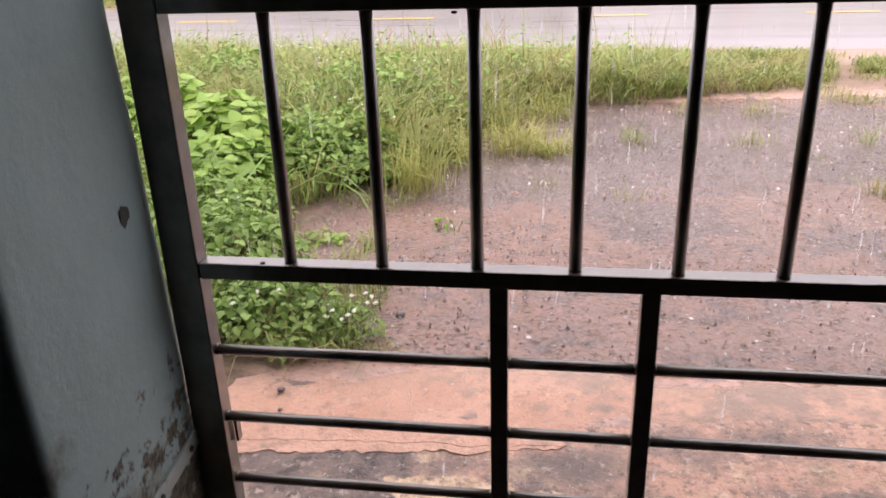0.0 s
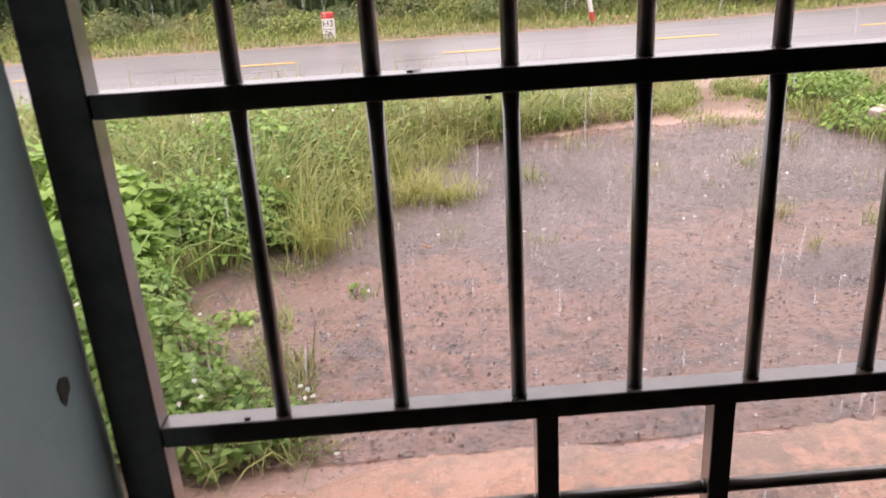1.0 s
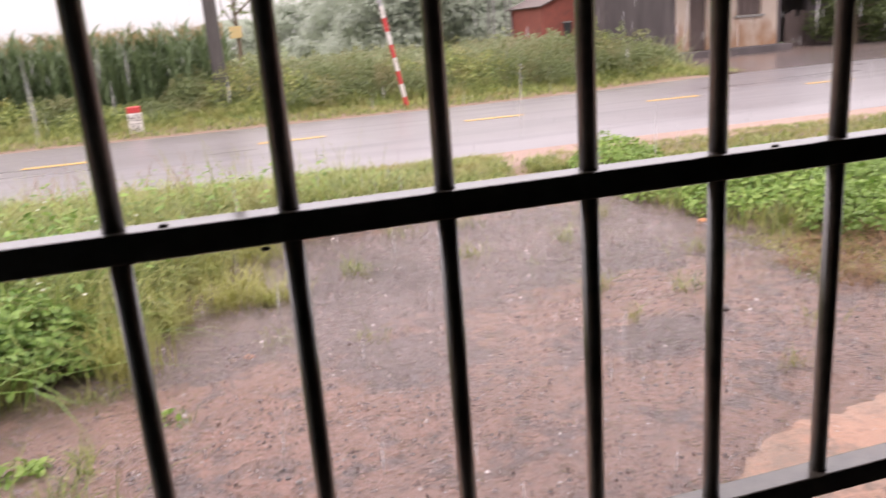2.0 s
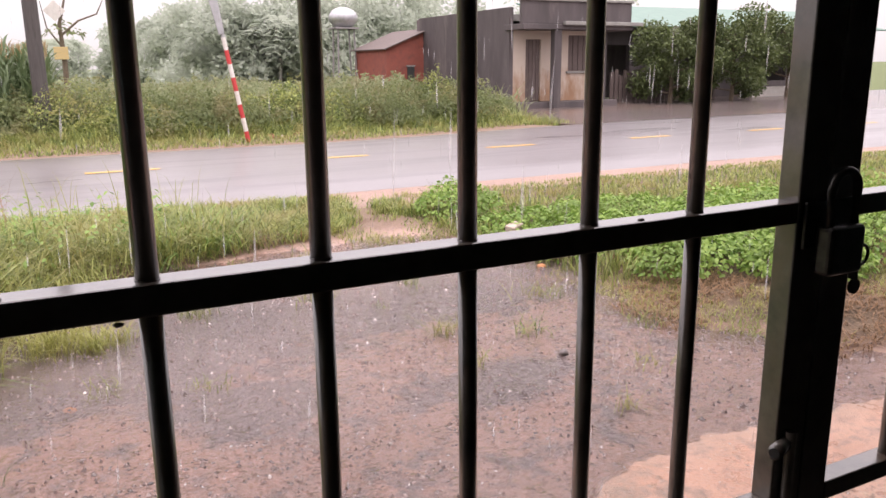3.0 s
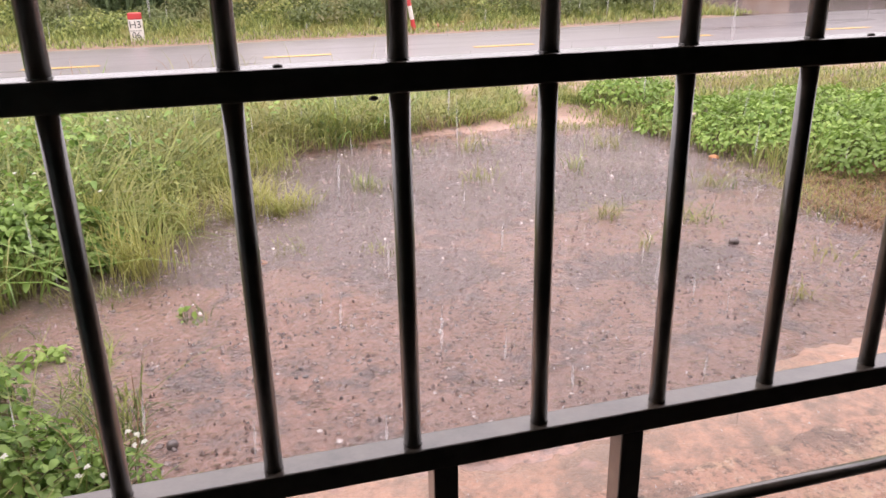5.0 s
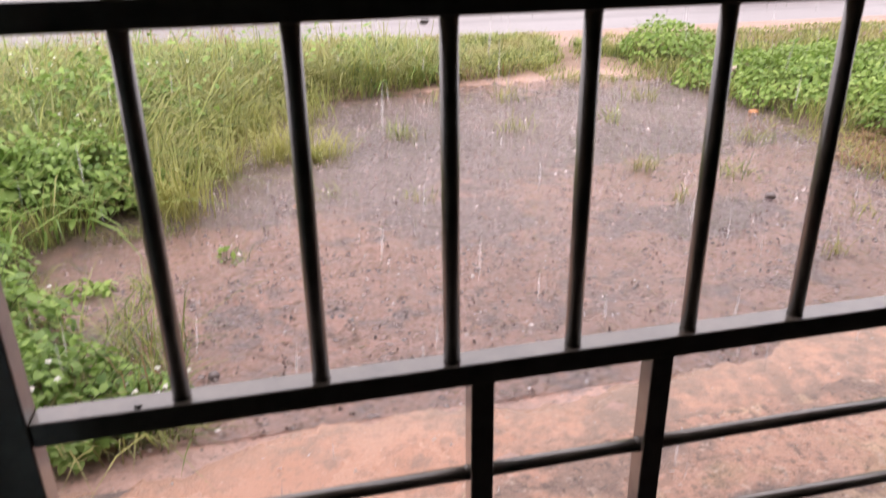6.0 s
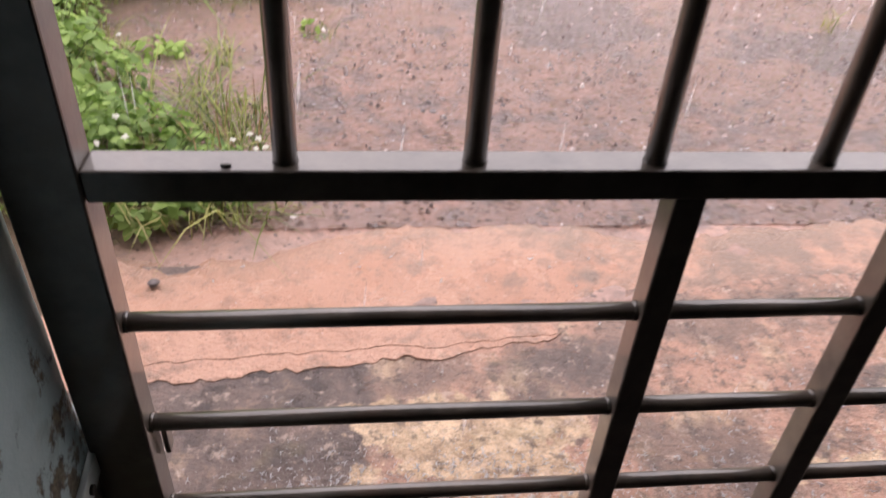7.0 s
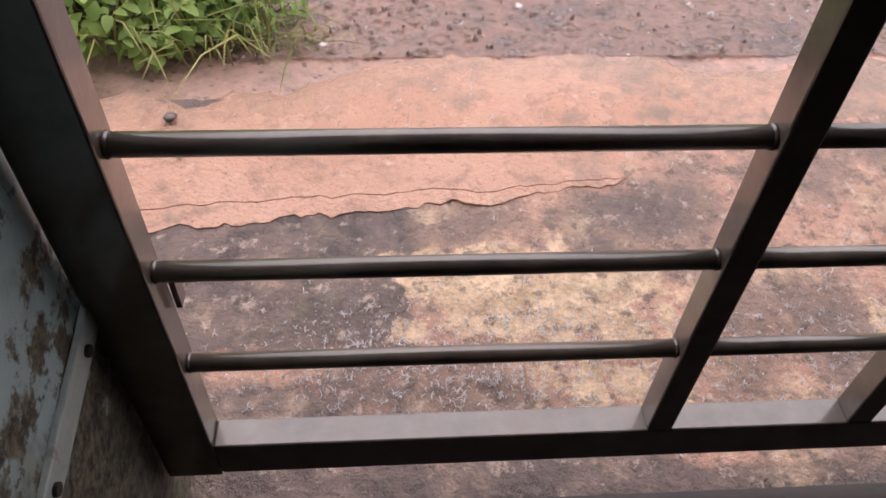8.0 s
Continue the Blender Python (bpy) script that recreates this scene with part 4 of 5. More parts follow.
def scatter(n, x0, x1, y0, y1, keep):
    x, y = x0 + (x1 - x0) * RNG.random(n), y0 + (y1 - y0) * RNG.random(n)
    k = keep(x, y)
    return x[k], y[k]


def stuff(ob, label, category="grass"):
    return tagged(ob, label, category, kind="stuff")


# west bank: tall wet grass
x, y = scatter(80000, -7, 2.75, 4.3, 8.7, lambda x, y: (x < west_edge(y) - 0.05 + 0.25 * (fbm(x, y, 3, 80) - 0.5)) & (RNG.random(len(x)) < 0.35 + 0.8 * fbm(x, y, 1.3, 81)))
hh = (0.30 + 0.26 * fbm(x, y, 1.1, 82)) * (0.6 + 0.6 * RNG.random(len(x))) * np.interp(y, [4.3, 6.5, 7.6, 8.7], [1.0, 1.0, 0.62, 0.4]) * np.interp(x, [-2.5, -0.6, 1.0, 2.0], [1.1, 1.0, 0.66, 0.42])
stuff(blades("tall_grass", x, y, hh, 0.0085, GRASS, 1.3, droop=0.9), "tall wet green grass on the bank")
x, y = scatter(14000, -2.6, 2.2, 4.4, 7.2, lambda x, y: (x < west_edge(y) + 0.02) & (x > west_edge(y) - 0.7) & (fbm(x, y, 2.5, 84) > 0.45))
stuff(blades("yellowed_grass", x, y, 0.27 * np.interp(x, [0.0, 2.0], [1.0, 0.5]) * (0.6 + 0.6 * RNG.random(len(x))), 0.006, GRASS_DRY, 1.1, droop=0.8), "yellowing grass along the puddle edge")
x, y = scatter(5200, -4.5, 0.6, 2.5, 7.6, lambda x, y: (x < west_edge(y) - 0.1) & (fbm(x, y, 1.8, 95) > 0.42))
n = len(x)
z = ground_height(x, y) + (0.06 + 0.34 * RNG.random(n)) * np.interp(y, [2.5, 4.5], [0.6, 1.0])
stuff(leaf_mesh("bank_herbs", np.stack([x, y, z], 1), unit(np.array([[0, 0, 1.0]]) + 0.9 * (RNG.random((n, 3)) - 0.5)), RNG.standard_normal((n, 3)), 0.06, WEED, 0.5), "small leafy herbs among the grass", "herbs")
x, y = scatter(700, -4, 1.0, 4.6, 8.2, lambda x, y: x < west_edge(y) - 0.2)
stuff(blades("grass_heads", x, y, 0.62, 0.006, GRASS_DRY, 0.5, droop=0.6), "tall grass stems with pale seed heads", "grass")
# broad arching blades that catch the light
x, y = scatter(5200, -4.5, 1.2, 3.0, 7.6, lambda x, y: (x < west_edge(y) - 0.05) & (fbm(x, y, 1.5, 101) > 0.46))
stuff(blades("arching_grass", x, y, 0.42 * np.interp(x, [-0.6, 1.0], [1.0, 0.6]) * (0.6 + 0.6 * RNG.random(len(x))), 0.012, WEED, 1.5, droop=1.1), "broad arching wet grass on the bank")
x, y = scatter(2600, -3.0, 1.8, 4.2, 7.0, lambda x, y: (x < west_edge(y) + 0.06) & (x > west_edge(y) - 0.35))
stuff(blades("dead_grass", x, y, 0.16, 0.006, STRAW, 1.6, droop=0.8), "dead brown grass at the water's edge")
# lower grass near the gate side of the bank
x, y = scatter(16000, -3.6, -0.85, 2.3, 4.6, lambda x, y: (x < west_edge(y) - 0.12) & (fbm(x, y, 2.2, 86) > 0.43))
stuff(blades("short_grass", x, y, 0.24, 0.007, GRASS, 0.6), "fresh green grass by the yard")
x, y = scatter(2600, -1.35, -0.55, 2.55, 3.9, lambda x, y: (x > west_edge(y) - 0.2) & (x < west_edge(y) + 0.38) & (fbm(x, y, 5, 103) > 0.52))
stuff(blades("sparse_bank_grass", x, y, 0.08, 0.005, GRASS, 1.2), "sparse thin grass on the wet soil")
# east verge
x, y = scatter(46000, 2.2, 14, 4.3, 8.25, lambda x, y: (x > east_edge(y) + 0.1) & (RNG.random(len(x)) < 0.25 + fbm(x, y, 1.2, 88)))
stuff(blades("verge_grass", x, y, 0.17 * np.interp(y, [4.6, 6.0, 7.4, 8.25], [1.2, 0.95, 0.55, 0.3]) * (0.6 + 0.6 * RNG.random(len(x))), 0.009, GRASS, 0.7), "short green grass of the near verge")
x, y = scatter(20000, 2.5, 5.8, 2.75, 4.9, lambda x, y: (x > east_edge(y) - 0.05) & (fbm(x, y, 2.6, 90) > 0.46))
stuff(blades("sparse_grass", x, y, 0.062, 0.004, GRASS_DRY, 1.0, droop=0.7), "sparse browned grass at the puddle's side")
x, y = scatter(9000, 0.4, 3.4, 6.2, 8.4, lambda x, y: fbm(x, y, 3.0, 97) > 0.50)
stuff(blades("path_grass", x, y, 0.07, 0.006, GRASS, 1.0), "thin grass on the muddy path to the road")
x, y = scatter(5000, 1.7, 3.1, 7.0, 8.3, lambda x, y: fbm(x, y, 2.2, 98) > 0.56)
stuff(blades("path_clumps", x, y, 0.13, 0.007, GRASS, 0.9), "green grass clumps beside the muddy path")
x, y = scatter(15000, 2.5, 5.4, 2.8, 4.9, lambda x, y: (x > east_edge(y) - 0.2) & (fbm(x, y, 3.4, 106) > 0.5))
stuff(blades("withered_grass", x, y, 0.07, 0.006, STRAW, 1.8, droop=0.9), "withered brown grass on the wet soil")
# far verge
x, y = scatter(40000, -25, 11.3, 14.75, 17.2, lambda x, y: (y > 14.8 + 1.1 * smooth_step(x, 4.0, 12.0)) & (RNG.random(len(x)) < 0.5 + 0.5 * fbm(x, y, 1, 92)))
stuff(blades("far_verge_grass", x, y, 0.16 * np.interp(y, [14.75, 16, 17.2], [0.45, 1.0, 2.0]) * (0.6 + 0.7 * RNG.random(len(x))), 0.016, GRASS, 0.6), "yellow-green grass along the far road edge")


def tuft(cx, cy, h, n, spread=0.06, mat=GRASS, width=0.0042):
    px, py = cx + spread * RNG.standard_normal(n) * 0.6, cy + spread * RNG.standard_normal(n) * 0.6
    ob = blades("grass_tuft", px, py, h, width, mat, 1.0, droop=0.6)
    return tagged(ob, "small grass tuft standing in the puddle", "grass tuft", kind="stuff")


for cx, cy, h, n, s in ((0.49, 5.10, 0.17, 70, 0.09), (1.645, 4.08, 0.17, 60, 0.07), (2.073, 3.87, 0.14, 50, 0.08), (1.23, 5.05, 0.17, 45, 0.10), (1.9, 5.1, 0.18, 40, 0.10), (2.4, 5.6, 0.2, 60, 0.12),
                        (0.35, 3.95, 0.09, 35, 0.08), (-0.05, 4.15, 0.10, 35, 0.10), (-0.5, 3.45, 0.10, 16, 0.05), (1.6, 3.6, 0.12, 18, 0.06), (2.5, 4.45, 0.15, 50, 0.12), (2.75, 3.7, 0.13, 45, 0.12), (1.55, 4.75, 0.08, 22, 0.05),
                        (1.9, 2.85, 0.12, 20, 0.06), (2.3, 3.2, 0.10, 26, 0.1), (1.45, 5.9, 0.2, 55, 0.15), (2.15, 6.3, 0.16, 60, 0.16), (0.95, 5.9, 0.14, 40, 0.15)):
    tuft(cx, cy, h, n, s)
for cx, cy, h, n, s in ((-0.77, 4.04, 0.44, 120, 0.12), (-0.98, 4.35, 0.45, 150, 0.16), (-0.30, 4.80, 0.29, 100, 0.10), (-0.08, 4.76, 0.24, 85, 0.10), (-0.2, 4.95, 0.30, 80, 0.12), (0.03, 4.85, 0.20, 50, 0.08), (-0.62, 4.6, 0.36, 80, 0.1), (-0.45, 5.3, 0.36, 120, 0.16), (-0.1, 5.75, 0.32, 110, 0.16)):
    tagged(tuft(cx, cy, h, int(n * 1.5), s, GRASS_DRY, 0.005), "arching yellow-green grass clump at the puddle's edge", "grass clump")

# weeds on the west bank
weed("weed_bush", "dark green leafy weed with small white flowers", -1.02, 2.38, 0.30, 0.24, 0.24, 1500, 0.036, WEED, 0.6, flowers=7, seed=1)
weed("weed_bush", "low bushy weed with pale yellow flowers", -0.72, 2.36, 0.13, 0.11, 0.15, 420, 0.024, WEED, 0.45, flowers=12, seed=12)
weed("weed_bush", "dark green leafy weed with small white flowers", -1.36, 2.8, 0.34, 0.34, 0.32, 1400, 0.042, WEED, 0.6, flowers=6, seed=2)
weed("weed_bush", "bushy green weed on the bank", -1.25, 4.25, 0.40, 0.30, 0.36, 2300, 0.042, WEED, 0.55, flowers=8, seed=3)
weed("weed_bush", "bushy green weed on the bank", -1.6, 3.35, 0.34, 0.34, 0.28, 1300, 0.032, WEED, seed=4)
weed("broad_leaf_plant", "bright lime-green broad-leaved plant", -1.95, 4.2, 0.5, 0.38, 0.42, 900, 0.085, LIME, 0.85, seed=5, flat=1.1)
weed("broad_leaf_plant", "bright lime-green broad-leaved plant", -2.65, 4.6, 0.6, 0.45, 0.5, 900, 0.085, LIME, 0.85, seed=6, flat=1.1)
weed("broad_leaf_plant", "bright lime-green broad-leaved plant", -1.78, 3.75, 0.35, 0.3, 0.3, 420, 0.075, LIME, 0.85, seed=7, flat=1.1)
weed("weed_bush", "tangled flowering weed in tall grass", -1.3, 5.3, 0.6, 0.45, 0.5, 900, 0.05, WEED, flowers=14, seed=8)
weed("weed_bush", "tangled flowering weed in tall grass", -2.4, 5.8, 0.7, 0.5, 0.5, 900, 0.05, WEED, flowers=10, seed=9)
weed("seedling", "small green seedling on wet clay", -1.064, 3.243, 0.11, 0.08, 0.07, 70, 0.04, SHRUB, seed=10)
weed("seedling", "small green seedling on wet clay", -0.55, 3.45, 0.05, 0.04, 0.06, 22, 0.03, SHRUB, seed=11)
px, py = -0.98 + 0.32 * (RNG.random(320) - 0.5) * 2, 2.5 + 0.32 * (RNG.random(320) - 0.5) * 2
stuff(blades("grass_in_weeds", px, py, 0.26, 0.005, GRASS, 1.2, droop=0.8), "loose grass blades among the weeds")
px, py = -0.66 + 0.07 * RNG.standard_normal(50), 2.27 + 0.04 * RNG.standard_normal(50)
stuff(blades("grass_sprig", px, py, 0.10, 0.005, GRASS, 1.6, droop=0.8), "low sprawling grass at the screed's edge")
# thin flowering stalks over the mud
x, y = scatter(26, -0.95, -0.62, 2.3, 2.8, lambda x, y: x < 9)
stuff(blades("flower_stalks", x, y, 0.26, 0.004, STRAW, 0.6, droop=0.3), "thin brown flowering stalks", "weeds")
# dry seed stalks near the road
x, y = scatter(130, -2.0, -0.5, 7.2, 8.2, lambda x, y: fbm(x, y, 3, 112) > 0.45)
stuff(blades("seed_stalks", x, y, 0.62, 0.0065, STRAW, 0.6, droop=0.6), "dry reddish seed stalks above the grass", "grass")
# east ground cover
k = 0
for cx, cy, rx, ry, h, n in ((3.6, 5.2, 0.65, 0.55, 0.30, 1300), (4.3, 4.7, 0.7, 0.55, 0.36, 1300), (3.7, 4.3, 0.5, 0.4, 0.28, 800), (4.9, 4.0, 0.7, 0.55, 0.42, 1100), (4.15, 3.75, 0.45, 0.35, 0.30, 700), (5.2, 5.3, 0.8, 0.6, 0.34, 1100), (3.3, 5.9, 0.45, 0.4, 0.2, 600), (4.3, 5.9, 0.8, 0.5, 0.24, 1000), (3.25, 6.9, 0.4, 0.5, 0.34, 600), (6.0, 4.5, 0.8, 0.7, 0.45, 1000)):
    k += 1
    weed("ground_cover", "fresh green leafy ground cover beside the puddle", cx, cy, rx, ry, h, int(n * 2.3), 0.042, SHRUB, 0.55, group="ground cover on the verge", seed=20 + k, flat=0.7)

def far_mound(cx, cy, rx, ry, h, n, size, mat, name, label, category="bush", group=""):
    return tagged(clump_leaves(name, cx, cy, rx, ry, h, n, size, mat, z0=0.0, wide=0.5, flat=0.4), label, category, group)


random.seed(5)
for k in range(74):
    cx = -16 + k * 0.345 + random.uniform(-0.2, 0.2)
    cy = 17.3 + random.uniform(-0.6, 2.2)
    h = random.uniform(0.7, 1.3) * (0.6 if cx < -0.5 else 1.0)
    far_mound(cx, cy, random.uniform(0.5, 1.1), random.uniform(0.5, 0.9), h, 1700, random.uniform(0.055, 0.085), random.choice((HEDGE, HEDGE, HEDGE, GRASS)), "roadside_bush", "tangled green roadside bush and tall weeds", "bush", "roadside bushes")
for cx, cy, rx, h in ((7.6, 17.6, 0.9, 0.95), (8.4, 17.9, 1.1, 1.15), (9.2, 18.1, 0.9, 1.0), (9.9, 17.7, 0.8, 0.8), (6.6, 18.2, 0.9, 0.85), (-0.6, 17.8, 0.9, 0.95), (0.4, 18.3, 1.0, 1.05), (1.5, 17.9, 0.8, 0.85), (4.9, 18.4, 0.9, 0.8), (-3.2, 17.7, 0.8, 0.8)):
    far_mound(cx, cy, rx, 0.7, h, 2200, 0.075, HEDGE, "roadside_bush", "taller dark green bush in the roadside weeds", "bush", "roadside bushes")
for k in range(34):
    cx, cy = random.uniform(0.5, 11.5), random.uniform(20.0, 31.0)
    far_mound(cx, cy, random.uniform(1.0, 2.2), random.uniform(0.9, 1.6), random.uniform(0.7, 1.2), 1700, random.uniform(0.10, 0.15), FIELD, "field_bush", "green bush in the overgrown field, haze tinted into its colour", "bush", "bushes in the field")
x, y = scatter(34000, -18, 10.5, 16.3, 19.5, lambda x, y: RNG.random(len(x)) < 0.8)
stuff(blades("far_weeds", x, y, 0.5 * (0.4 + 0.5 * fbm(x, y, 0.8, 96)) * (0.6 + 0.8 * RNG.random(len(x))), 0.016, GRASS, 1.0, droop=0.8), "tall wild weeds across the road", "weeds")
x, y = scatter(26000, 0, 26, 19.5, 34, lambda x, y: (x < 12.5) & (RNG.random(len(x)) < 0.9))
stuff(blades("field_weeds", x, y, 0.85 * (0.5 + 0.7 * RNG.random(len(x))), 0.035, FIELD, 1.0, base=0.0, droop=0.8), "overgrown green field", "weeds")


def maize(n, x0, x1, y0, y1):
    """A stand of maize: stalks, arching leaves and tassels."""
    px, py = x0 + (x1 - x0) * RNG.random(n), y0 + (y1 - y0) * RNG.random(n)
    h = 1.62 + 0.35 * RNG.random(n)
    field = empty("maize_field", 0, 0, 0)
    blades("stalks", px, py, h, 0.03, CORN, 0.06, field, 0.05, 0.02)
    rep = 9
    lx, ly = np.repeat(px, rep), np.repeat(py, rep)
    lz = np.repeat(h, rep) * np.tile(np.linspace(0.15, 0.88, rep), n)
    blades("leaves", lx, ly, np.full(len(lx), 0.42) * (0.7 + 0.6 * RNG.random(len(lx))), 0.065, CORN, 1.1, field, lz, 0.7)
    blades("tassels", np.repeat(px, 3), np.repeat(py, 3), np.full(n * 3, 0.26), 0.022, TASSEL, 0.35, field, np.repeat(h, 3) * 0.93, 0.3)
    return tagged(field, "dense stand of dark green maize with tan tassels", "maize", kind="stuff")


maize(1700, -20, 0.1, 18.2, 22.0)


# ---- roadside things ----
def glyph(text, size, x, y, z, mat, parent, name="lettering"):
    """Built-in font lettering, as a mesh facing the road."""
    cu = bpy.data.curves.new(name, "FONT")
    cu.body, cu.size, cu.align_x, cu.align_y, cu.extrude = text, size, "CENTER", "CENTER", 0.001
    tmp = bpy.data.objects.new(name, cu)
    scene.collection.objects.link(tmp)
    bpy.context.view_layer.update()
    me = bpy.data.meshes.new_from_object(tmp.evaluated_get(bpy.context.evaluated_depsgraph_get()))
    bpy.data.objects.remove(tmp)
    me.materials.clear()
    me.materials.append(mat)
    ob = new(name, me)
    ob.parent = parent
    ob.matrix_basis = pose(x, y, z, 90, 0, 0)
    return ob


stone = empty("distance_post", -1.72, 15.70, 0.0)
part("body", box(-0.115, 0.115, -0.08, 0.08, -0.05, 0.40, 0.008), WHITE, stone, "white painted concrete")
part("cap", box(-0.115, 0.115, -0.08, 0.08, 0.40, 0.515, 0.02, seg=3), RED, stone, "red painted cap")
part("groove", box(-0.10, 0.10, -0.0815, -0.079, 0.205, 0.215), BLACK, stone)
glyph("H3", 0.17, 0, -0.083, 0.31, BLACK, stone)
glyph("06", 0.15, 0, -0.083, 0.13, BLACK, stone)
tagged(stone, "white concrete distance post with red cap", "distance post")

pole = empty("warning_pole", 3.295, 15.38, 0.0)
top = Vector((-0.528, 0, 2.95))


def up_pole(z):
    return top * (z / 2.95)


for k, (a, b) in enumerate(zip((-0.1, 0.235, 0.485, 0.735, 0.985, 1.23, 1.475, 1.723), (0.235, 0.485, 0.735, 0.985, 1.23, 1.475, 1.723, 1.95))):
    part("band", rod(up_pole(a), up_pole(b), 0.042, seg=14), RED if k % 2 == 0 else WHITE, pole, "red painted band" if k % 2 == 0 else "white painted band")
part("steel_tip", rod(up_pole(1.95), top, 0.036, seg=12), GALV, pole, "bare grey steel top")
bm = box(-0.10, 0.05, -0.05, -0.035, -0.42, 0.45, 0.01)
for v in bm.verts:
    v.co.x *= np.interp(v.co.z, [-0.42, 0.45], [0.75, 1.2])
    v.co = Matrix.Rotation(-math.atan2(0.528, 2.95), 3, "Y") @ v.co + top * 0.82
part("sign_back", bm, GALV, pole, "grey back of a narrow road sign")
tagged(pole, "leaning red and white banded sign pole", "sign pole")

upole = part("utility_pole", rod((-0.12, 17.9, -0.1), (-0.14, 17.9, 7.5), 0.15, 0.11, seg=18), UPOLE)
tagged(upole, "dark grey concrete utility pole in the bushes", "utility pole")


# ---- buildings across the road ----
def wall_with_holes(x0, x1, z0, z1, y0, y1, holes, bm=None):
    """A wall along x with rectangular openings (x0, x1, z0, z1) through it."""
    xs = sorted({x0, x1, *(h[0] for h in holes), *(h[1] for h in holes)})
    zs = sorted({z0, z1, *(h[2] for h in holes), *(h[3] for h in holes)})
    bm = bm or bmesh.new()
    v = {(i, j, k): bm.verts.new((xs[i], y, zs[j])) for i in range(len(xs)) for j in range(len(zs)) for k, y in ((0, y0), (1, y1))}

    def solid(i, j):
        if not (0 <= i < len(xs) - 1 and 0 <= j < len(zs) - 1):
            return False
        return not any(h[0] <= xs[i] and xs[i + 1] <= h[1] and h[2] <= zs[j] and zs[j + 1] <= h[3] for h in holes)
    for i in range(len(xs) - 1):
        for j in range(len(zs) - 1):
            if not solid(i, j):
                continue
            for k in (0, 1):
                bm.faces.new((v[i, j, k], v[i + 1, j, k], v[i + 1, j + 1, k], v[i, j + 1, k]))
            for di, dj, (a, b) in ((-1, 0, ((i, j), (i, j + 1))), (1, 0, ((i + 1, j), (i + 1, j + 1))), (0, -1, ((i, j), (i + 1, j))), (0, 1, ((i, j + 1), (i + 1, j + 1)))):
                if not solid(i + di, j + dj):
                    bm.faces.new((v[(*a, 0)], v[(*b, 0)], v[(*b, 1)], v[(*a, 1)]))
    bmesh.ops.delete(bm, geom=[q for q in bm.verts if not q.link_faces], context="VERTS")
    bmesh.ops.recalc_face_normals(bm, faces=list(bm.faces))
    return bm


house = empty("old_house", 0.1, 0, 0.2)
part("front_wall", wall_with_holes(13.25, 16.85, -0.2, 2.25, 22.0, 22.18, [(13.72, 14.3, 0.0, 1.98), (15.38, 16.26, 0.98, 2.12)]), CREAM, house, "stained cream front wall")
part("side_wall", box(13.1, 13.25, 22.0, 28.6, -0.2, 2.95), DARKWALL, house, "mould-blackened side wall")
part("side_wall", box(16.85, 16.97, 22.0, 28.6, -0.2, 2.7), DARKWALL, house)
part("rear_wall", box(13.1, 16.97, 28.6, 28.75, -0.2, 2.9), DARKWALL, house)
part("roof", box(13.25, 16.85, 22.2, 28.6, 2.55, 2.75), CONCRETE, house, "flat concrete roof")
part("canopy", box(13.05, 17.3, 21.1, 22.2, 2.25, 2.42, 0.02), DARKWALL, house, "blackened concrete canopy")
part("cornice", box(14.5, 17.6, 20.95, 21.1, 2.38, 2.5, 0.02), CONCRETE, house)
part("parapet", box(13.05, 17.3, 21.2, 21.35, 2.42, 3.1, 0.02), DARKWALL, house, "weathered parapet with pale stains")
part("parapet_cap", box(13.0, 17.35, 21.14, 21.41, 3.1, 3.18, 0.015), CONCRETE, house)
part("column", box(14.24, 14.52, 21.15, 21.38, -0.2, 2.26, 0.02), DARKWALL, house, "dark stained porch column")
door = part("door", box(13.72, 14.3, 22.08, 22.13, 0.02, 1.98), WOOD, house, "dark weathered plank door")
for k in range(4):
    part("plank", box(13.735 + k * 0.142, 13.865 + k * 0.142, 22.055, 22.08, 0.05, 1.95, 0.006), WOOD, door)
win = part("window", box(15.38, 16.26, 22.1, 22.14, 0.98, 2.12), WOOD, house, "dark shuttered window")
for k in range(4):
    part("shutter_board", box(15.4 + k * 0.215, 15.595 + k * 0.215, 22.07, 22.1, 1.0, 2.1, 0.006), WOOD, win)
part("sill", box(15.3, 16.34, 21.93, 22.1, 0.9, 0.975, 0.01), CONCRETE, win)
part("plinth", box(13.2, 17.0, 21.4, 22.0, -0.25, 0.03, 0.02), DARKWALL, house)
tagged(house, "old single-storey house, cream front and mould-black side", "house")

shed = empty("brick_shed", 0, 0, 0)
bm = bmesh.new()
pts = [(11.65, 28.2, 0), (13.4, 28.2, 0), (13.4, 28.2, 2.7), (11.65, 28.2, 2.0)]
front = [bm.verts.new(p) for p in pts]
back = [bm.verts.new((p[0], 31.5, p[2])) for p in pts]
bm.faces.new(front)
bm.faces.new(back[::-1])
for k in range(4):
    bm.faces.new((front[k], back[k], back[(k + 1) % 4], front[(k + 1) % 4]))
bmesh.ops.recalc_face_normals(bm, faces=list(bm.faces))
part("wall", bm, BRICK, shed, "red brick walls")
bm = box(-1.06, 1.0, -0.15, 3.4, 0.0, 0.04)
bmesh.ops.rotate(bm, verts=list(bm.verts), cent=(0, 0, 0), matrix=Matrix.Rotation(-math.atan2(0.7, 1.75), 3, "Y"))
bmesh.ops.translate(bm, verts=list(bm.verts), vec=(12.52, 28.2, 2.37))
part("roof", bm, WOOD, shed, "dark grey sheet roof")
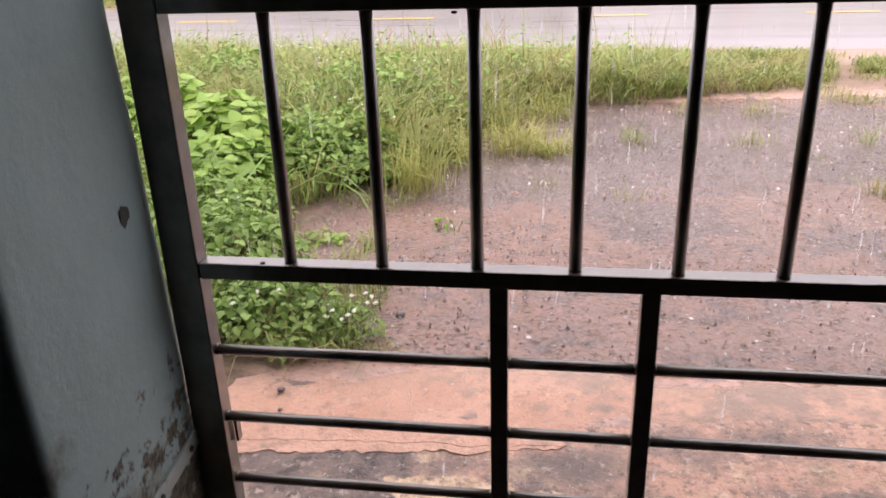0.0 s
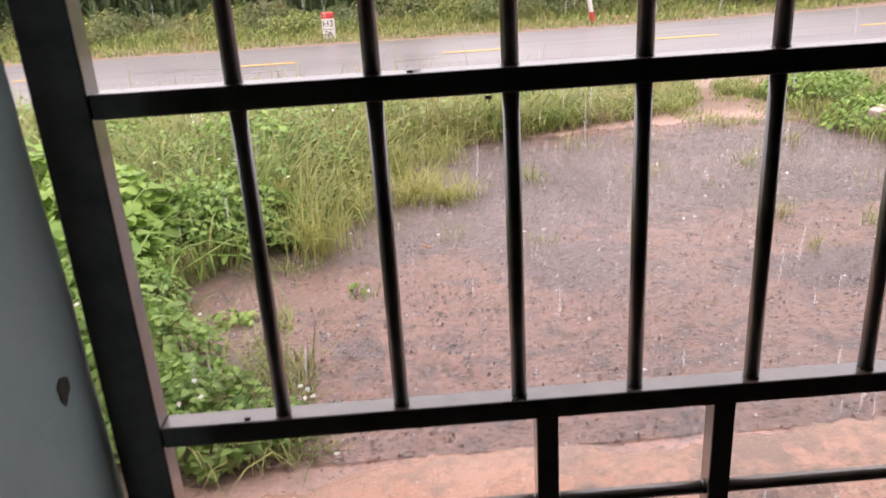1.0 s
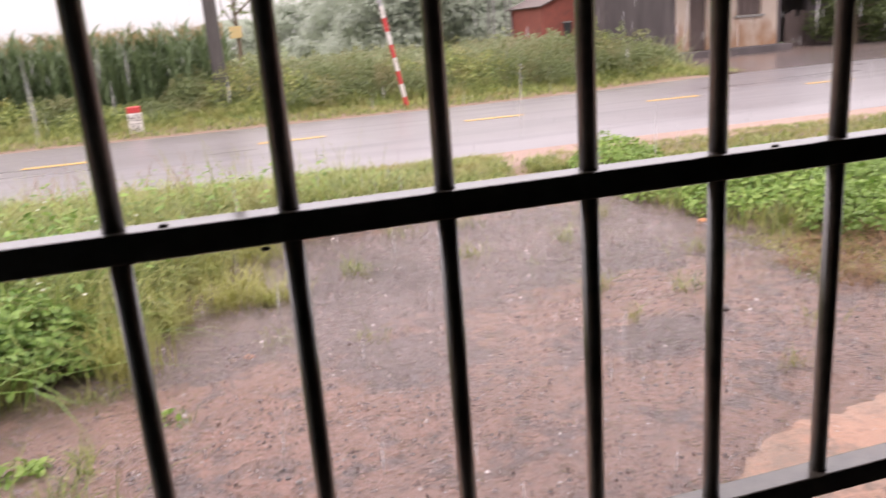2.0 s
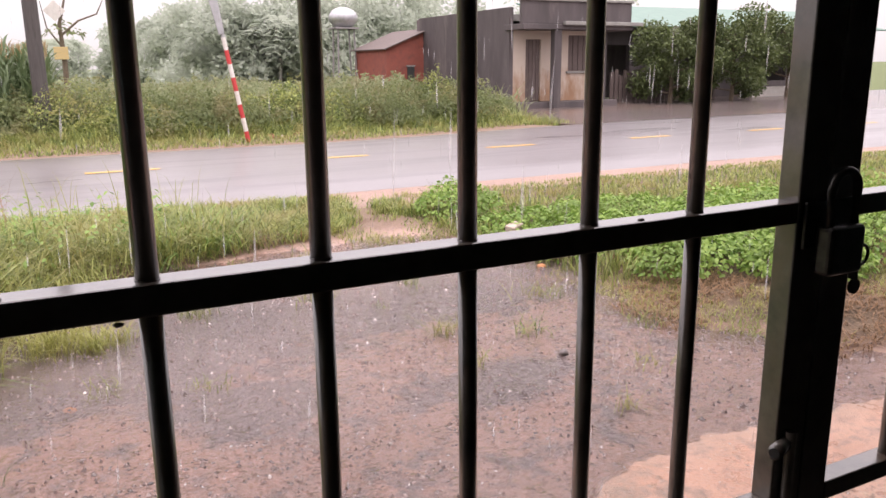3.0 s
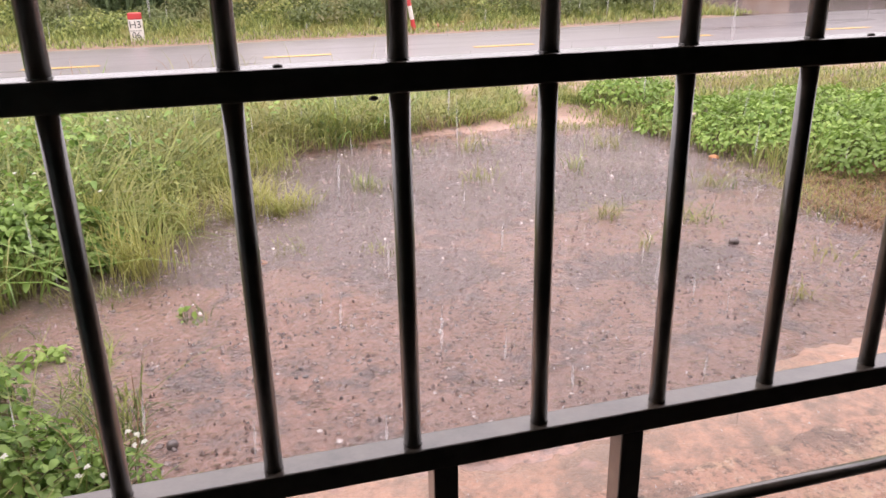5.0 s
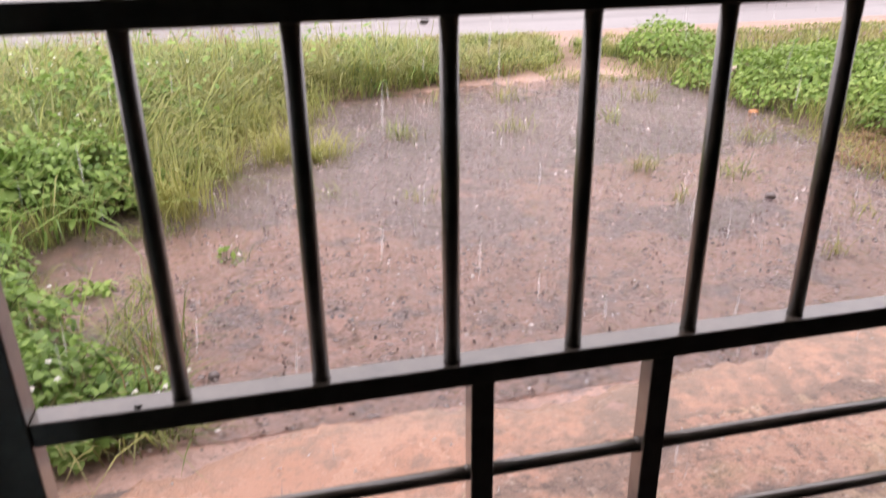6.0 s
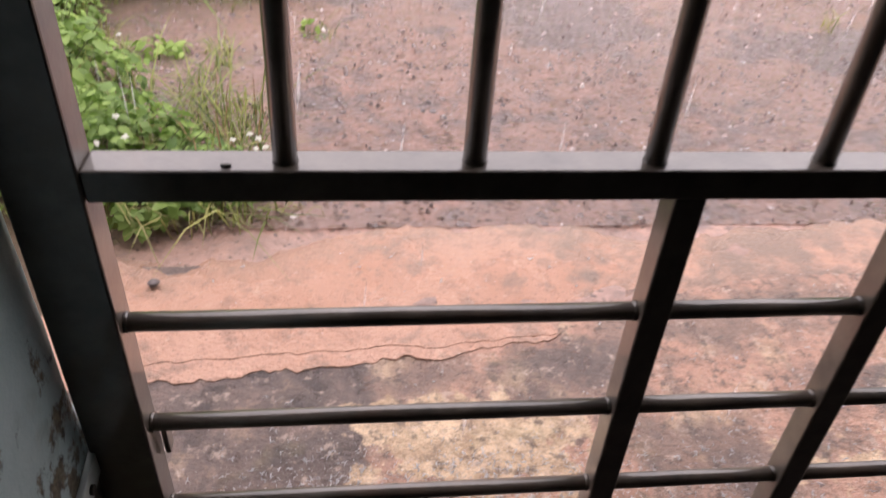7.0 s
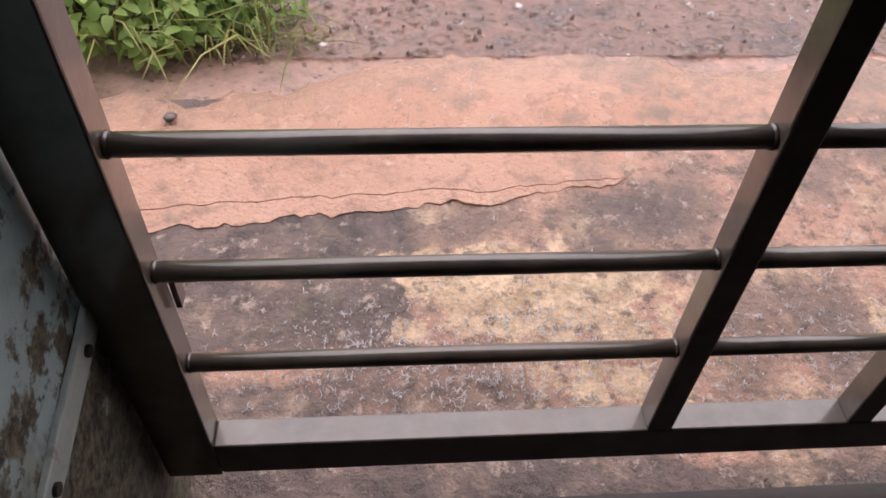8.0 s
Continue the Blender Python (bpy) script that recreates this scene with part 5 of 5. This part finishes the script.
w = part("window", box(12.50, 12.78, 28.14, 28.2, 0.85, 1.36), BLACK, shed, "small dark window")
part("frame", box(12.46, 12.82, 28.15, 28.21, 1.36, 1.41), CONCRETE, w)
tagged(shed, "red brick lean-to shed behind the bushes", "shed")

tank = empty("water_tank", 11.2, 31.5, 0)
bm = bmesh.new()
bmesh.ops.create_uvsphere(bm, u_segments=20, v_segments=12, radius=0.5, matrix=Matrix.Translation((0, 0, 3.3)) @ Matrix.Diagonal((1.2, 1, 0.85, 1)))
part("drum", bm, GALV, tank, "shiny steel drum", True)
for a in (-0.42, 0.42):
    for b in (-0.35, 0.35):
        part("leg", rod((a, b, 0), (a * 0.8, b * 0.8, 2.95), 0.035, seg=8), ROOF, tank)
part("platform", box(-0.5, 0.5, -0.45, 0.45, 2.86, 2.92), ROOF, tank)
tagged(tank, "steel water tank on a tall stand", "water tank")

shop = empty("roadside_building", 0, 0, 0)
part("front_wall", wall_with_holes(17.6, 34.0, 0.0, 2.9, 25.0, 25.2, [(18.6, 20.6, 0.0, 2.1), (22.5, 25.0, 0.0, 2.1), (27.5, 29.5, 0.6, 2.0)]), DARKWALL, shop, "dark weathered front")
part("inner_wall", box(17.6, 34.0, 27.0, 27.2, 0, 2.9), DARKWALL, shop)
bm = box(17.2, 34.5, -1.6, 2.6, 0, 0.06)
bmesh.ops.rotate(bm, verts=list(bm.verts), cent=(0, 0, 0), matrix=Matrix.Rotation(radians(14), 3, "X"))
bmesh.ops.translate(bm, verts=list(bm.verts), vec=(0, 25.4, 3.1))
part("roof", bm, GREENROOF, shop, "green sheet roof")
for x in (17.8, 21.5, 26.0, 30.5):
    part("porch_post", box(x, x + 0.16, 23.5, 23.66, 0, 2.75), CONCRETE, shop)
part("wall_base", box(25.5, 30.0, 23.2, 23.35, 0.0, 0.42, 0.02), WHITE, shop, "low white wall")
tagged(shop, "dark low building with a green sheet roof", "building")

fence = empty("plank_fence", 0, 0, 0)
for k in range(26):
    part("plank", box(18.0 + k * 0.2, 18.16 + k * 0.2, 22.9, 22.93, 0.0, 1.1 + 0.12 * math.sin(k * 2.3), 0.005), WOOD, fence)
part("fence_rail", box(18.0, 23.3, 22.93, 22.97, 0.75, 0.83), WOOD, fence)
tagged(fence, "dark weathered plank fence behind the trees", "fence")

apron = part("pavement", box(10.9, 60, 15.3, 25.0, -0.06, 0.033), mat_plain("wet_apron", (0.10, 0.080, 0.078), (0.16, 0.128, 0.122), 0.22, 0.7, 0, 0.25, (0.20, 0.135, 0.105), (0.5, 0.68), (0.5, 1.4, 1)))
tagged(apron, "wet concrete forecourt in front of the houses", "pavement", kind="structure")


def tree(name, label, x, y, h, crown_r, n, leaf, mat, crown_low=0.35, seed=0, trunk=0.09):
    random.seed(seed)
    t = empty(name, x, y, 0)
    bm = sweep([(0, 0, -0.1), (0.05, 0.02, h * 0.35), (-0.04, 0.05, h * 0.7), (0.05, 0, h * 0.95)], [trunk, trunk * 0.8, trunk * 0.5, trunk * 0.15], 8)
    blobs = []
    for k in range(11):
        a = k * 2.4
        z = h * (crown_low + (0.92 - crown_low) * (k + 0.5) / 11)
        r = crown_r * (0.35 + 0.65 * random.random()) * (1.1 - 0.5 * k / 11)
        e = (r * math.cos(a), r * math.sin(a), z + 0.2 * crown_r)
        sweep([(0, 0, z * 0.85), (e[0] * 0.5, e[1] * 0.5, z), e], [trunk * 0.4, trunk * 0.25, trunk * 0.08], 5, bm)
        blobs.append((e, crown_r * random.uniform(0.35, 0.6)))
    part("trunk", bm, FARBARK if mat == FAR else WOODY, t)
    P = []
    for e, r in blobs:
        v = unit(RNG.standard_normal((n // 11, 3))) * (RNG.random((n // 11, 1)) ** 0.4) * r
        v[:, 2] *= 0.75
        P.append(v + np.array([e]))
    P = np.concatenate(P)
    N = unit(RNG.standard_normal(P.shape) + np.array([[0, 0, 0.8]]))
    leaf_mesh("crown", P, N, RNG.standard_normal(P.shape), leaf, mat, 0.5, parent=t)
    return tagged(t, label, "tree")


tree("garden_tree", "leafy green tree in front of the dark fence", 19.8, 21.8, 2.6, 1.4, 10400, 0.13, SHADE, 0.04, 3)
tree("garden_tree", "leafy green tree in front of the dark fence", 22.6, 21.6, 2.9, 1.6, 12000, 0.13, SHADE, 0.04, 4)
tree("garden_tree", "leafy green tree beside the building", 26.5, 22.4, 3.2, 1.4, 8000, 0.13, SHADE, 0.2, 6)
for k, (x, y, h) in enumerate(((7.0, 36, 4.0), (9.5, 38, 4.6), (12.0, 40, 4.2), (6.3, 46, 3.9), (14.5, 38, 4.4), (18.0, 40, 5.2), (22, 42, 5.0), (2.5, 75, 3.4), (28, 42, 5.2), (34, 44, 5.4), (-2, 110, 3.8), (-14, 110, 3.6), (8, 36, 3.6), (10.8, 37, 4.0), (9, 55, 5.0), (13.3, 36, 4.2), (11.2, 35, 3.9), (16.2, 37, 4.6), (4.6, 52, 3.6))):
    tree("distant_tree", "grey-green tree beyond the field, haze tinted into its leaves", x, y, h, h * 0.5, 3600, 0.28, FAR, 0.02, 20 + k, 0.05)


def palm(x, y, h, seed):
    random.seed(seed)
    t = empty("palm_tree", x, y, 0)
    part("trunk", sweep([(0, 0, -0.1), (0.1, 0, h * 0.5), (0, 0.1, h)], [0.10, 0.08, 0.07], 8), FARBARK, t)
    n, P, N, D = 15, [], [], []
    for k in range(n):
        a = 2 * math.pi * k / n + random.uniform(-0.2, 0.2)
        up = random.uniform(0.1, 1.2)
        for s in np.linspace(0.1, 1.0, 16):
            r = 1.9 * s
            z = h + up * 1.4 * s - 1.5 * s * s
            for side in (-1, 1):
                P.append((r * math.cos(a), r * math.sin(a), z))
                D.append((math.cos(a) * 0.6 - side * math.sin(a), math.sin(a) * 0.6 + side * math.cos(a), -0.5))
                N.append((0.3 * random.uniform(-1, 1), 0.3 * random.uniform(-1, 1), 1))
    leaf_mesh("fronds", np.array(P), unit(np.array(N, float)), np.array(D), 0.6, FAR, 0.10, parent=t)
    return tagged(t, "palm tree beyond the field, haze tinted into its fronds", "palm tree", "palms")


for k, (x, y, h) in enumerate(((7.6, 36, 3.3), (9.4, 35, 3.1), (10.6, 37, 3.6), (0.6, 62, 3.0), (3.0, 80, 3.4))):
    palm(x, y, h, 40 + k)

sign_tree = empty("bare_tree", 0.55, 25.0, 0)
bm = sweep([(0, 0, -0.1), (0.05, 0, 1.6), (0.02, 0, 2.6), (0.25, 0, 3.4)], [0.08, 0.07, 0.05, 0.02], 8)
sweep([(0.03, 0, 2.3), (0.5, 0, 2.7), (1.0, 0.1, 2.9), (1.2, 0.1, 3.3)], [0.04, 0.03, 0.022, 0.01], 6, bm)
sweep([(0.03, 0, 2.0), (-0.3, 0, 2.5), (-0.4, 0, 3.2)], [0.03, 0.02, 0.01], 6, bm)
part("trunk", bm, WOODY, sign_tree)
clump_leaves("foliage", 0.1, 0.0, 0.5, 0.4, 0.5, 60, 0.16, HEDGE, sign_tree, z0=2.2)
tagged(sign_tree, "nearly bare small tree at the field's edge", "tree")
board = part("notice_board", box(0.35, 0.71, 24.86, 24.89, 1.66, 2.0, 0.01), mat_plain("yellowed_board", (0.62, 0.46, 0.2), (0.55, 0.42, 0.22), 0.5, 8))
tagged(board, "small yellowed board nailed to the bare tree", "board")

plate = part("diamond_sign", box(-0.2, 0.2, -0.012, 0.012, -0.2, 0.2, 0.008), WHITE)
plate.matrix_basis = pose(0.48, 24.88, 2.95, 0, 45, 0)
tagged(plate, "pale diamond sign plate on the bare tree", "sign")

# ---- small things in the yard ----
def pebble(name, x, y, r, mat, label, seed, flat=0.6):
    random.seed(seed)
    bm = bmesh.new()
    bmesh.ops.create_icosphere(bm, subdivisions=2, radius=r)
    for v in bm.verts:
        v.co *= 0.75 + 0.5 * random.random()
        v.co.z *= flat
    z = max(float(ground_height(x, y)), 0.012 if y < 2.2 else -0.02)
    ob = part(name, bm, mat, smooth=True)
    ob.location = (x, y, z + r * flat * 0.4)
    ob.rotation_euler = (0, 0, random.random() * 6)
    return tagged(ob, label, "stone", "stones in the yard")


pebble("stone", -0.836, 1.976, 0.013, STONE, "dark wet pebble on the screed", 1, 0.45)
pebble("stone", -0.80, 1.87, 0.008, STONE, "dark wet pebble on the screed", 2)
pebble("stone", 2.03, 3.51, 0.024, STONE, "dark stone standing in the puddle", 3, 0.9)
pebble("stone", -0.566, 2.534, 0.018, STONE, "dark stone standing in the puddle", 4, 0.9)
block = part("concrete_block", box(-0.07, 0.07, -0.045, 0.045, -0.05, 0.05, 0.012), PALESTONE)
block.matrix_basis = pose(3.13, 5.72, 0.12, 6, -9, 24)
tagged(block, "pale broken block at the ground cover's edge", "block")
pebble("rubble", 2.94, 5.04, 0.036, ORANGE, "orange brick fragment by the puddle", 6, 0.6)
pebble("stone", -0.223, 4.004, 0.030, ORANGE, "orange leaf-shaped brick chip in the puddle", 7, 0.4)
pebble("stone", -0.30, 4.0, 0.02, PALESTONE, "pale chip in the puddle", 8, 0.4)
for k in range(18):
    random.seed(100 + k)
    pebble("stone", random.uniform(-0.9, 3.2), random.uniform(2.5, 5.6), random.uniform(0.005, 0.010), STONE, "small dark stone in the puddle", 100 + k, 0.7)

# rubble heap across the road
for k in range(14):
    random.seed(300 + k)
    r = random.uniform(0.03, 0.09)
    ob = pebble("rubble", 3.9 + random.uniform(-0.6, 1.6), 16.2 + random.uniform(-0.3, 0.3), r, BRICK if k % 3 else PALESTONE, "broken brick on the far verge", 300 + k, 0.7)


# gravel lying in the shallows
def gravel_bits(n):
    base = bmesh.new()
    bmesh.ops.create_icosphere(base, subdivisions=1, radius=1.0)
    bv = np.array([v.co for v in base.verts])
    bf = np.array([[v.index for v in f.verts] for f in base.faces])
    base.free()
    x, y = scatter(n, -1.1, 3.3, 2.75, 6.3, lambda x, y: (x > west_edge(y)) & (x < east_edge(y)) & (RNG.random(len(x)) < np.clip(2.4 * fbm(x, y, 1.7, 77) - 0.75, 0.06, 1)))
    m = len(x)
    r = 0.002 + 0.007 * RNG.random(m) ** 4
    sc = np.stack([r * RNG.uniform(0.8, 1.4, m), r * RNG.uniform(0.8, 1.4, m), r * RNG.uniform(0.5, 0.9, m)], 1)
    z = np.maximum(ground_height(x, y), -0.008) + 0.001
    V = bv[None] * sc[:, None] * (0.8 + 0.4 * RNG.random((m, len(bv), 1))) + np.stack([x, y, z], 1)[:, None]
    F = (bf[None] + (np.arange(m) * len(bv))[:, None, None]).reshape(-1, 3)
    return stuff(new("gravel", mesh_of("gravel", V.reshape(-1, 3).tolist(), F.tolist(), GRAVEL)), "wet grey gravel in the shallow puddle", "gravel")


gravel_bits(17000)


# rain splashes on the slab: thrown drops and short jets
def splashes(n):
    V, F = [], []

    def drop(x, y, z, r, tall=1.0):
        b = len(V)
        V.extend([(x + r, y, z), (x, y + r, z), (x - r, y, z), (x, y - r, z), (x, y, z + r * tall), (x, y, z - r)])
        F.extend([(b, b + 1, b + 4), (b + 1, b + 2, b + 4), (b + 2, b + 3, b + 4), (b + 3, b, b + 4), (b + 1, b, b + 5), (b + 2, b + 1, b + 5), (b + 3, b + 2, b + 5), (b, b + 3, b + 5)])

    def jet(x, y, a, L, hgt, w):
        ca, sa, b = math.cos(a), math.sin(a), len(V)
        for j in range(6):
            u = j / 5
            px, py, pz, ww = x + ca * L * u, y + sa * L * u, 0.004 + hgt * 4 * u * (1 - u * 0.85), w * (1 - 0.75 * u)
            V.extend([(px - sa * ww, py + ca * ww, pz), (px + sa * ww, py - ca * ww, pz), (px, py, pz + 1.4 * ww)])
            if j:
                o = b + 3 * j
                F.extend([(o - 3, o - 2, o + 1, o), (o - 2, o - 1, o + 2, o + 1), (o - 1, o - 3, o, o + 2)])
    for k in range(n):
        x, y = RNG.uniform(-0.62, 1.5), 1.24 + abs(RNG.normal(0.12, 0.13))
        if RNG.random() < 0.35:
            x, y = RNG.normal(-0.25, 0.22), RNG.normal(1.40, 0.05)
        if RNG.random() < 0.12:
            x, y = RNG.uniform(-0.8, 2.4), RNG.uniform(1.7, 3.4)
        s = RNG.uniform(0.3, 1.0) ** 1.5
        for j in range(RNG.integers(2, 7)):
            jet(x, y, RNG.random() * 6.283, s * RNG.uniform(0.003, 0.012), s * RNG.uniform(0.001, 0.008), s * RNG.uniform(0.0006, 0.0017))
        for j in range(RNG.integers(1, 4)):
            a, L = RNG.random() * 6.283, s * RNG.uniform(0.01, 0.05)
            drop(x + L * np.cos(a), y + L * np.sin(a), 0.006 + s * RNG.uniform(0.002, 0.04), s * RNG.uniform(0.0006, 0.0014), RNG.uniform(1, 3))
    return stuff(new("splashes", mesh_of("splashes", V, F, DROPLET, True)), "thrown drops of rain splashing on the slab", "water drops")


splashes(3200)


# where drops strike the puddle: short peaks of muddy water standing on it
def drop_peaks(n):
    x, y = scatter(n, -1.3, 4.0, 2.2, 6.5, lambda x, y: (x > west_edge(y) + 0.02) & (x < east_edge(y) + 0.3) & (y > clay_edge(x) - 0.1) & (RNG.random(len(x)) < 0.25 + fbm(x, y, 1.8, 111)))
    m = len(x)
    r, h = 0.0028 + 0.0065 * RNG.random(m) ** 2, 0.003 + 0.014 * RNG.random(m) ** 2
    z = np.maximum(ground_height(x, y), -0.004) - 0.001
    a = RNG.random(m) * 6.283
    V = np.zeros((m, 9, 3))
    for k in range(4):
        c, d = np.cos(a + k * 1.571), np.sin(a + k * 1.571)
        wob = 0.6 + 0.8 * RNG.random((2, m))
        V[:, k] = np.stack([x + r * 1.5 * wob[0] * c, y + r * 1.5 * wob[0] * d, z], 1)
        V[:, 4 + k] = np.stack([x + r * 0.7 * wob[1] * c, y + r * 0.7 * wob[1] * d, z + h * 0.5], 1)
    V[:, 8] = np.stack([x + 0.3 * r * np.cos(a), y, z + h], 1)
    b = np.arange(m)[:, None] * 9
    quads = np.concatenate([b + np.array([[k, (k + 1) % 4, 4 + (k + 1) % 4, 4 + k]]) for k in range(4)])
    tris = np.concatenate([b + np.array([[4 + k, 4 + (k + 1) % 4, 8]]) for k in range(4)])
    return stuff(new("drop_peaks", mesh_of("drop_peaks", V.reshape(-1, 3).tolist(), quads.tolist() + tris.tolist(), PEAK, True)), "little peaks of muddy water where raindrops strike", "water drops")


drop_peaks(10500)


# falling rain: slender drops
def rain(n):
    V, F = [], []
    for k in range(n):
        y = 1.35 + 5.5 * RNG.random() ** 1.3
        x = RNG.uniform(-1.0, 1.0) * (0.7 + 0.55 * y) + 0.35 * (y - 1.0)
        z = RNG.uniform(0.02, 1.5 + 0.05 * y)
        L, w, tilt = RNG.uniform(0.04, 0.14), RNG.uniform(0.0014, 0.0042), RNG.normal(0.03, 0.03)
        b = len(V)
        V += [(x, y, z)] + [(x + w * math.cos(a) + tilt * L * 0.4, y + w * math.sin(a), z + L * 0.4) for a in (0.3, 2.4, 4.5)] + [(x + tilt * L, y, z + L)]
        F += [(b, b + 2, b + 1), (b, b + 3, b + 2), (b, b + 1, b + 3), (b + 4, b + 1, b + 2), (b + 4, b + 2, b + 3), (b + 4, b + 3, b + 1)]
    return stuff(new("rain", mesh_of("rain", V, F, STREAK, True)), "slender falling drops of heavy rain", "rain")


rain(420)
